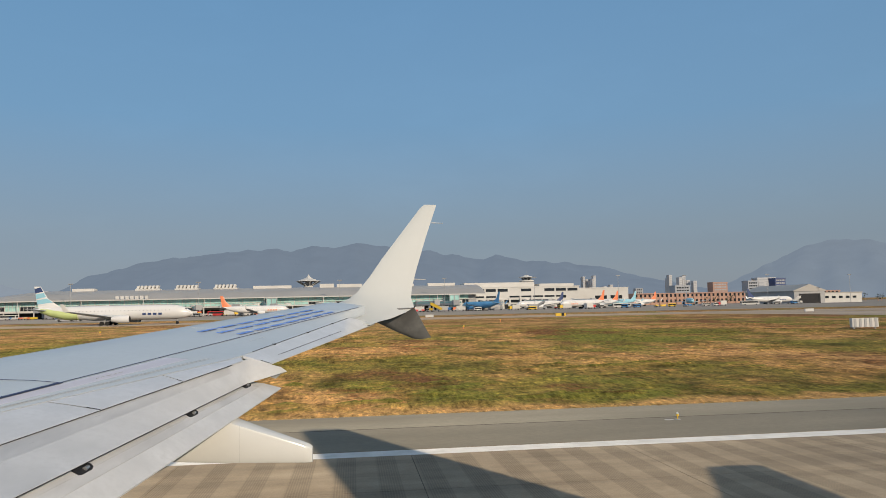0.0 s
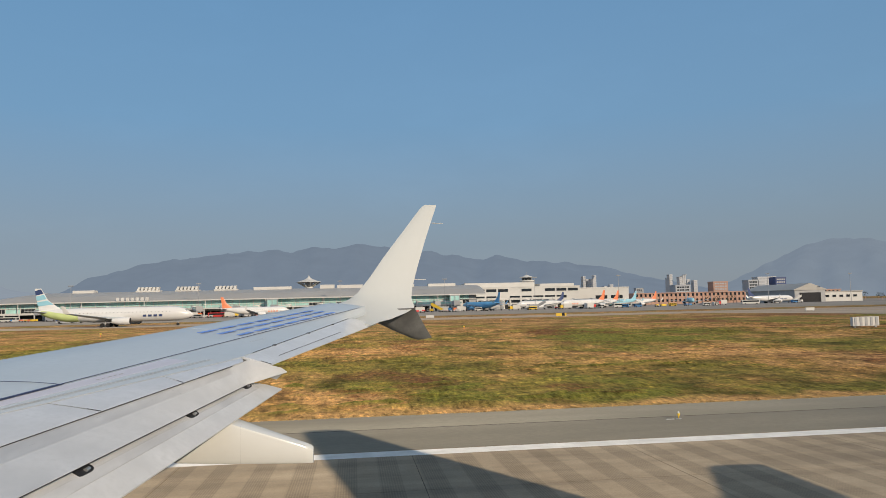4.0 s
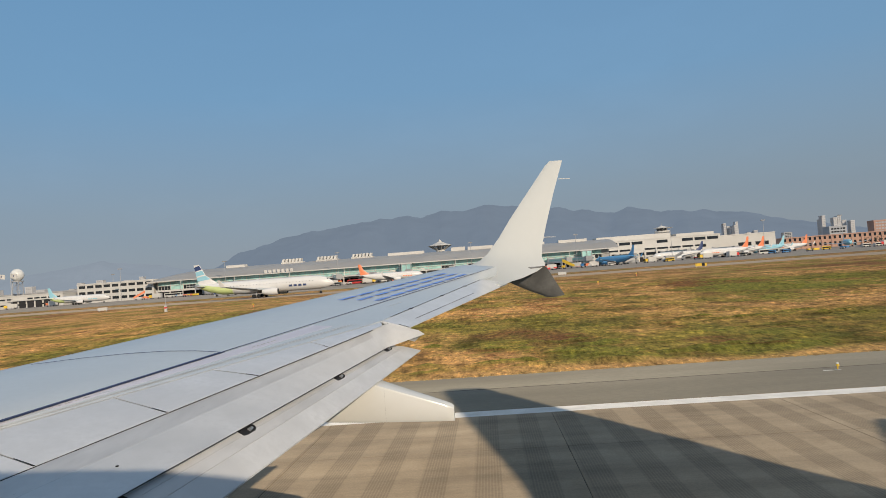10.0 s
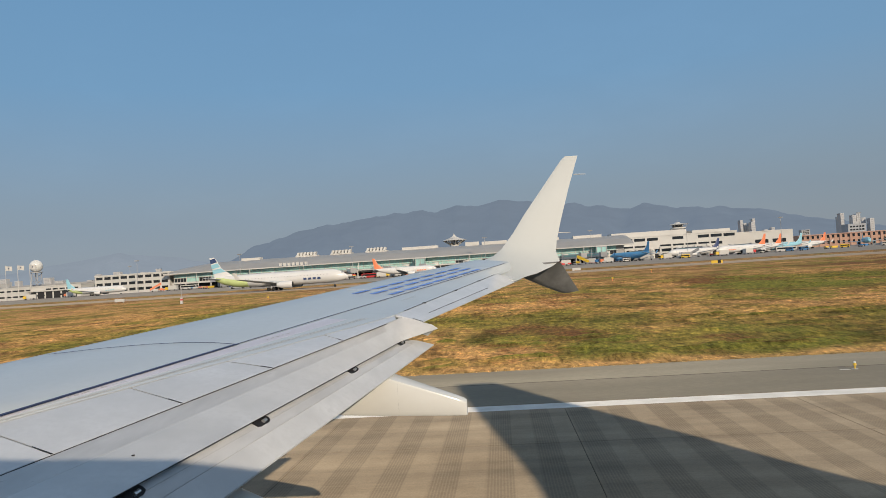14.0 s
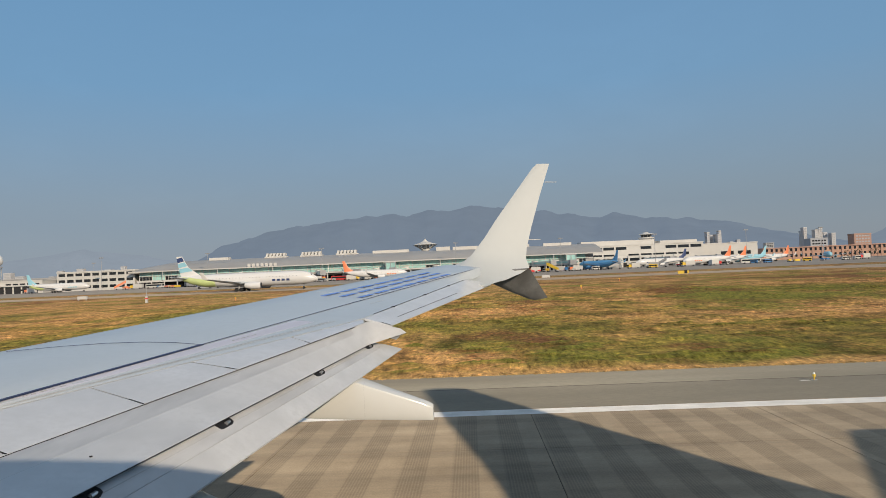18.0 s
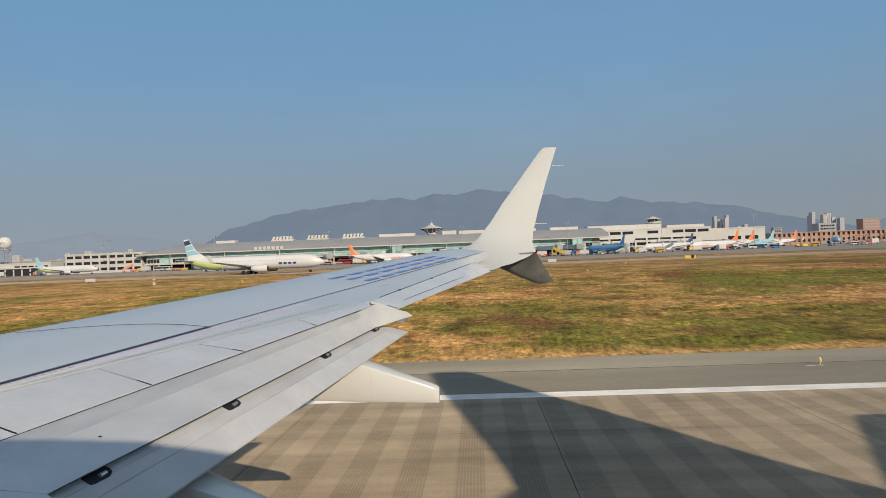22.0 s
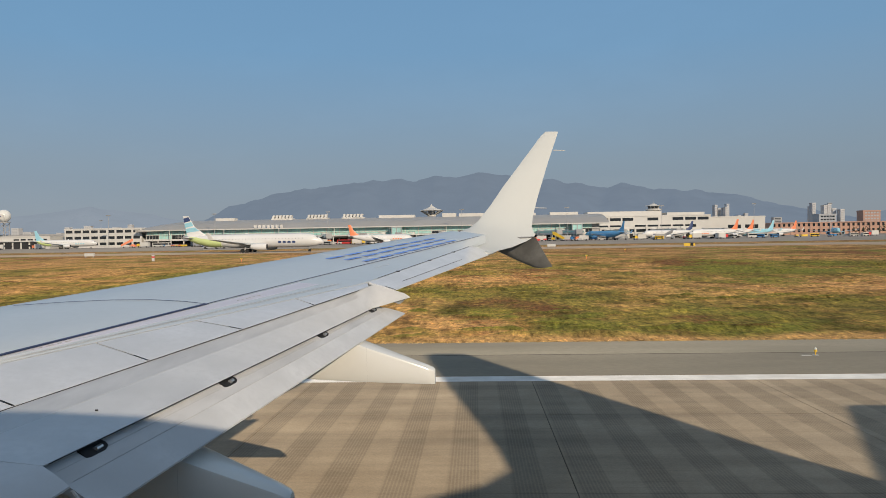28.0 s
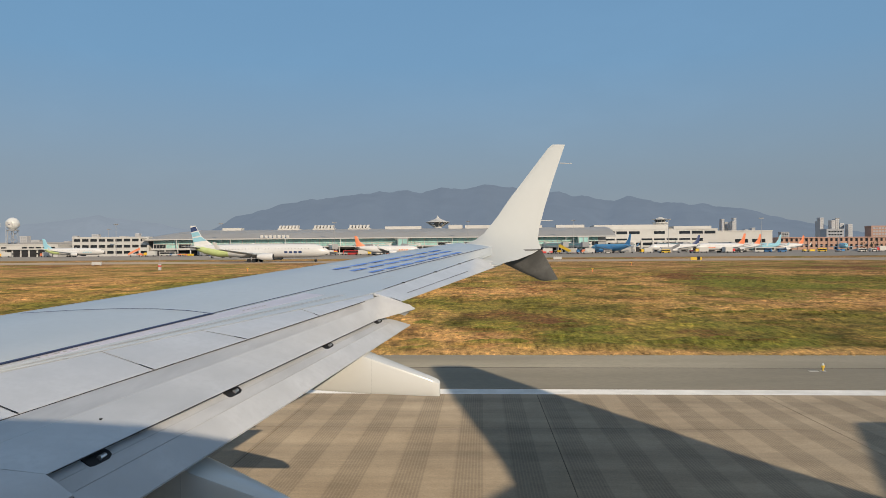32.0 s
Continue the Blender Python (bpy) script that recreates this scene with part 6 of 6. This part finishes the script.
# ---- city behind ----
rng = random.Random(7)
CITY = ((445, 850, 20, 21, M_CITYDARK, "grey glazed office block"), (550, 950, 22, 27, M_PINK, "pinkish brick office tower"), (570, 900, 14, 27, M_CITYDARK, "dark grey glazed office tower"),
        (582.5, 900, 9, 27, M_CITY, "pale office tower in the haze"), (610, 900, 15, 30, M_NAVY, "dark blue glazed office tower"), (652, 1000, 30, 34, M_CITY, "pale office tower in the haze"))
CLUSTERS = ((594, 1700, 6, 6.0, 66), (824, 1700, 4, 8, 64), (894, 1750, 3, 9, 56), (690, 1800, 3, 8, 46))


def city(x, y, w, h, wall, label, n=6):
    # windows take a pale grey, so the towers look hazed
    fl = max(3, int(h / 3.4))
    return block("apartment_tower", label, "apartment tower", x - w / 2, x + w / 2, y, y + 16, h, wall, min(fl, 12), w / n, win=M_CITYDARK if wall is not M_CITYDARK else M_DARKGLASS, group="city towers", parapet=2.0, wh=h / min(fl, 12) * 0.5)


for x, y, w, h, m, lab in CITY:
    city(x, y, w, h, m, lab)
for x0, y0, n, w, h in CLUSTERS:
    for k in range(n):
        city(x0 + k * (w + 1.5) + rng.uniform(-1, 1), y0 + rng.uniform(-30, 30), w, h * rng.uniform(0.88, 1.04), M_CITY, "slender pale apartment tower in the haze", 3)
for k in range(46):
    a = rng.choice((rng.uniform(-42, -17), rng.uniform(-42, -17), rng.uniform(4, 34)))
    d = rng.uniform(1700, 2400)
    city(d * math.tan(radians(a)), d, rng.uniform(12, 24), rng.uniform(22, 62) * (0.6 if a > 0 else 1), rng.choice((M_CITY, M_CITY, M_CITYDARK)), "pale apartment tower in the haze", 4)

# ---- far hangars ahead ----
for k in range(4):
    h = block("hangar", "grey aircraft hangar with a dark doorway", "hangar", -1010 + k * 62, -956 + k * 62, 520, 580, 17, M_GREY, 1, 70, group="hangars")
    part("doorway", box(B(), -18, 18, -0.5, 0.3, 0, 12), M_DARK, h)
    part("roof_edge", box(B(), -30, 30, -3, 62, 18, 19.2), M_CITYDARK, h)
zz = block("zigzag_hall", "long white hall with a zigzag glazed front", "hall", -640, -520, 560, 600, 15, M_WALLW, 1, 12, win=M_TEAL, wh=3.5)

# grey hangar with a gabled dark doorway beside the apron
e = empty("hangar", "grey gabled aircraft hangar with a dark doorway", "hangar", at=(390, 520, 0.05))
part("wall", box(B(), -13, 13, 0, 70, 0, 10), M_GREY, e)
bm = B()
loft(bm, [[Vector((-14, y, 10)), Vector((0, y, 15)), Vector((14, y, 10)), Vector((14, y, 9.4)), Vector((-14, y, 9.4))] for y in (-0.6, 71)])
part("roof", bm, M_GREYROOF, e)
part("doorway", box(B(), -9, 9, -0.35, 0.2, 0, 7.5), M_DARK, e)
part("annexe", box(B(), 13, 48, 4, 60, 0, 7.5), M_WALLW, e)
part("annexe_roof", box(B(), 12.8, 48.5, 3.5, 60.5, 7.5, 8.3), M_GREYROOF, e)
for k in range(5):
    part("window", box(B(), 16 + k * 6, 19 + k * 6, 3.7, 4.1, 3.5, 5.2), M_DARKGLASS, e)

# low trees along the far fence
def tree(x, y, h, sd):
    r = random.Random(sd)
    e = empty("tree", "dark green roadside tree with uneven crown", "tree", "trees by the far fence", at=(x, y, 0))
    part("trunk", rod(B(), (0, 0, -0.1), (0, 0, h * 0.5), 0.28, 0.15), M_BRICK, e)
    bm = B()
    for k in range(60):
        a, z = r.uniform(0, 6.3), r.uniform(0.3, 1.0)
        q = r.uniform(0.1, 0.36) * h * (1.15 - abs(z - 0.55))
        c = Vector((q * math.cos(a), q * math.sin(a), z * h))
        s = r.uniform(0.25, 0.6)
        vs = [c + Vector((r.uniform(-s, s), r.uniform(-s, s), r.uniform(-s, s))) for _ in range(4)]
        for t in ((0, 1, 2), (0, 2, 3), (0, 3, 1), (1, 3, 2)):
            bm.faces.new([bm.verts.new(vs[i]) for i in t])
    part("crown", bm, M_TREE, e)


for k in range(26):
    tree(rng.uniform(340, 560), rng.uniform(590, 680), rng.uniform(5, 9), k)
for k in range(16):
    tree(rng.uniform(-520, -430), rng.uniform(640, 720), rng.uniform(4, 7), 50 + k)

settle(built)

# ---- uneven grass: matted swaths and tussocks a hand high ----
def lumps(x, y, size, seed):
    """Smooth random heights between 0 and 1, with features about `size` metres across."""
    table = np.random.default_rng(seed).random((256, 256))
    u, w = x / size, y / size
    i, j = np.floor(u).astype(int), np.floor(w).astype(int)
    a, b = u - i, w - j
    a, b = a * a * (3 - 2 * a), b * b * (3 - 2 * b)
    pick = lambda di, dj: table[(i + di) % 256, (j + dj) % 256]
    return (pick(0, 0) * (1 - a) + pick(1, 0) * a) * (1 - b) + (pick(0, 1) * (1 - a) + pick(1, 1) * a) * b


def sward(x0, x1, dx, y0, y1, dy0, dy1):
    ys = [y0]
    while ys[-1] < y1:
        ys.append(ys[-1] + dy0 + (dy1 - dy0) * (ys[-1] - y0) / (y1 - y0))
    gx_, gy_ = np.meshgrid(np.arange(x0, x1, dx), np.array(ys))
    drift = gx_ + 0.35 * gy_
    tall = np.clip((lumps(drift, gy_, 9.0, 11) * 0.6 + lumps(gx_, gy_, 3.5, 12) * 0.4 - 0.35) * 2.6, 0.12, 1)
    h = 0.035 * lumps(gx_, gy_, 0.36, 13) + 0.08 * lumps(gx_ * 0.7, gy_, 0.8, 14) ** 2 + 0.24 * tall * lumps(gx_ * 0.5, gy_, 0.75, 15) ** 3 + 0.04 * np.random.default_rng(16).random(gx_.shape) * tall
    rim = np.clip(np.minimum(np.minimum(gy_ - y0, y1 - gy_) / 1.5, np.minimum(gx_ - x0, x1 - gx_) / 4), 0, 1)
    h = h * (0.2 + 0.8 * rim) + 0.004 - 0.02 * (rim == 0)
    ny, nx = gx_.shape
    k = np.arange(ny * nx).reshape(ny, nx)
    quads = np.stack([k[:-1, :-1], k[:-1, 1:], k[1:, 1:], k[1:, :-1]], -1).reshape(-1, 4)
    me = bpy.data.meshes.new("grass_sward")
    me.from_pydata(np.stack([gx_, gy_, h], -1).reshape(-1, 3).tolist(), [], quads.tolist())
    me.materials.append(M_GRASS)
    return new("grass_sward", me)


tagged(sward(-52, 108, 0.16, 28.5, 118, 0.14, 0.62), "uneven matted dry grass with low tussocks", "grass", kind="stuff")

# ---- dry tufts along the verge ----
rng = np.random.default_rng(3)
NT = 24000
tx = rng.uniform(-34, 66, NT)
ty = 28.3 + rng.beta(0.7, 3.0, NT) * 3.2
th = rng.uniform(0.025, 0.075, NT)
ta = rng.uniform(0, 6.283, NT)
tw = rng.uniform(0.03, 0.09, NT)
lean = rng.normal(0, 0.05, (NT, 2))
vb = np.zeros((NT, 3, 3))
vb[:, 0] = np.stack([tx - tw * np.cos(ta), ty - tw * np.sin(ta), np.full(NT, -0.01)], 1)
vb[:, 1] = np.stack([tx + tw * np.cos(ta), ty + tw * np.sin(ta), np.full(NT, -0.01)], 1)
vb[:, 2] = np.stack([tx + lean[:, 0], ty + lean[:, 1], th], 1)
me = bpy.data.meshes.new("grass_tufts")
me.from_pydata(vb.reshape(-1, 3).tolist(), [], np.arange(NT * 3).reshape(-1, 3).tolist())
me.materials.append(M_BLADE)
tagged(new("grass_tufts", me), "dry yellow grass tufts along the runway verge", "grass", kind="stuff")

# inset runway lamps
def inset_lamp(x, y):
    e = empty("inset_lamp", "round metal runway lamp set flush in concrete", "runway lamp", "inset runway lamps", at=(x, y, crown(y)))
    part("ring", loft(B(), [ring(0, 0, z, r, r, 20, axis="z") for z, r in ((-0.01, 0.19), (0.006, 0.185), (0.014, 0.13), (0.014, 0.04))]), M_WALLW, e, smooth=True)
    part("lens", rod(B(), (0, 0, 0.0), (0, 0, 0.03), 0.09, 0.06, 14), M_DARKGLASS, e)
    return e


il = inset_lamp(10.5, 13.0)
for k in (-3, -2, -1, 1, 2, 3):
    copy_thing(il, pose(10.5 + k * 60, 13.0, crown(13.0)))
for k in (-2, -1, 0, 1, 2):
    copy_thing(il, pose(10.5 + k * 60, 11.6, crown(11.6)))
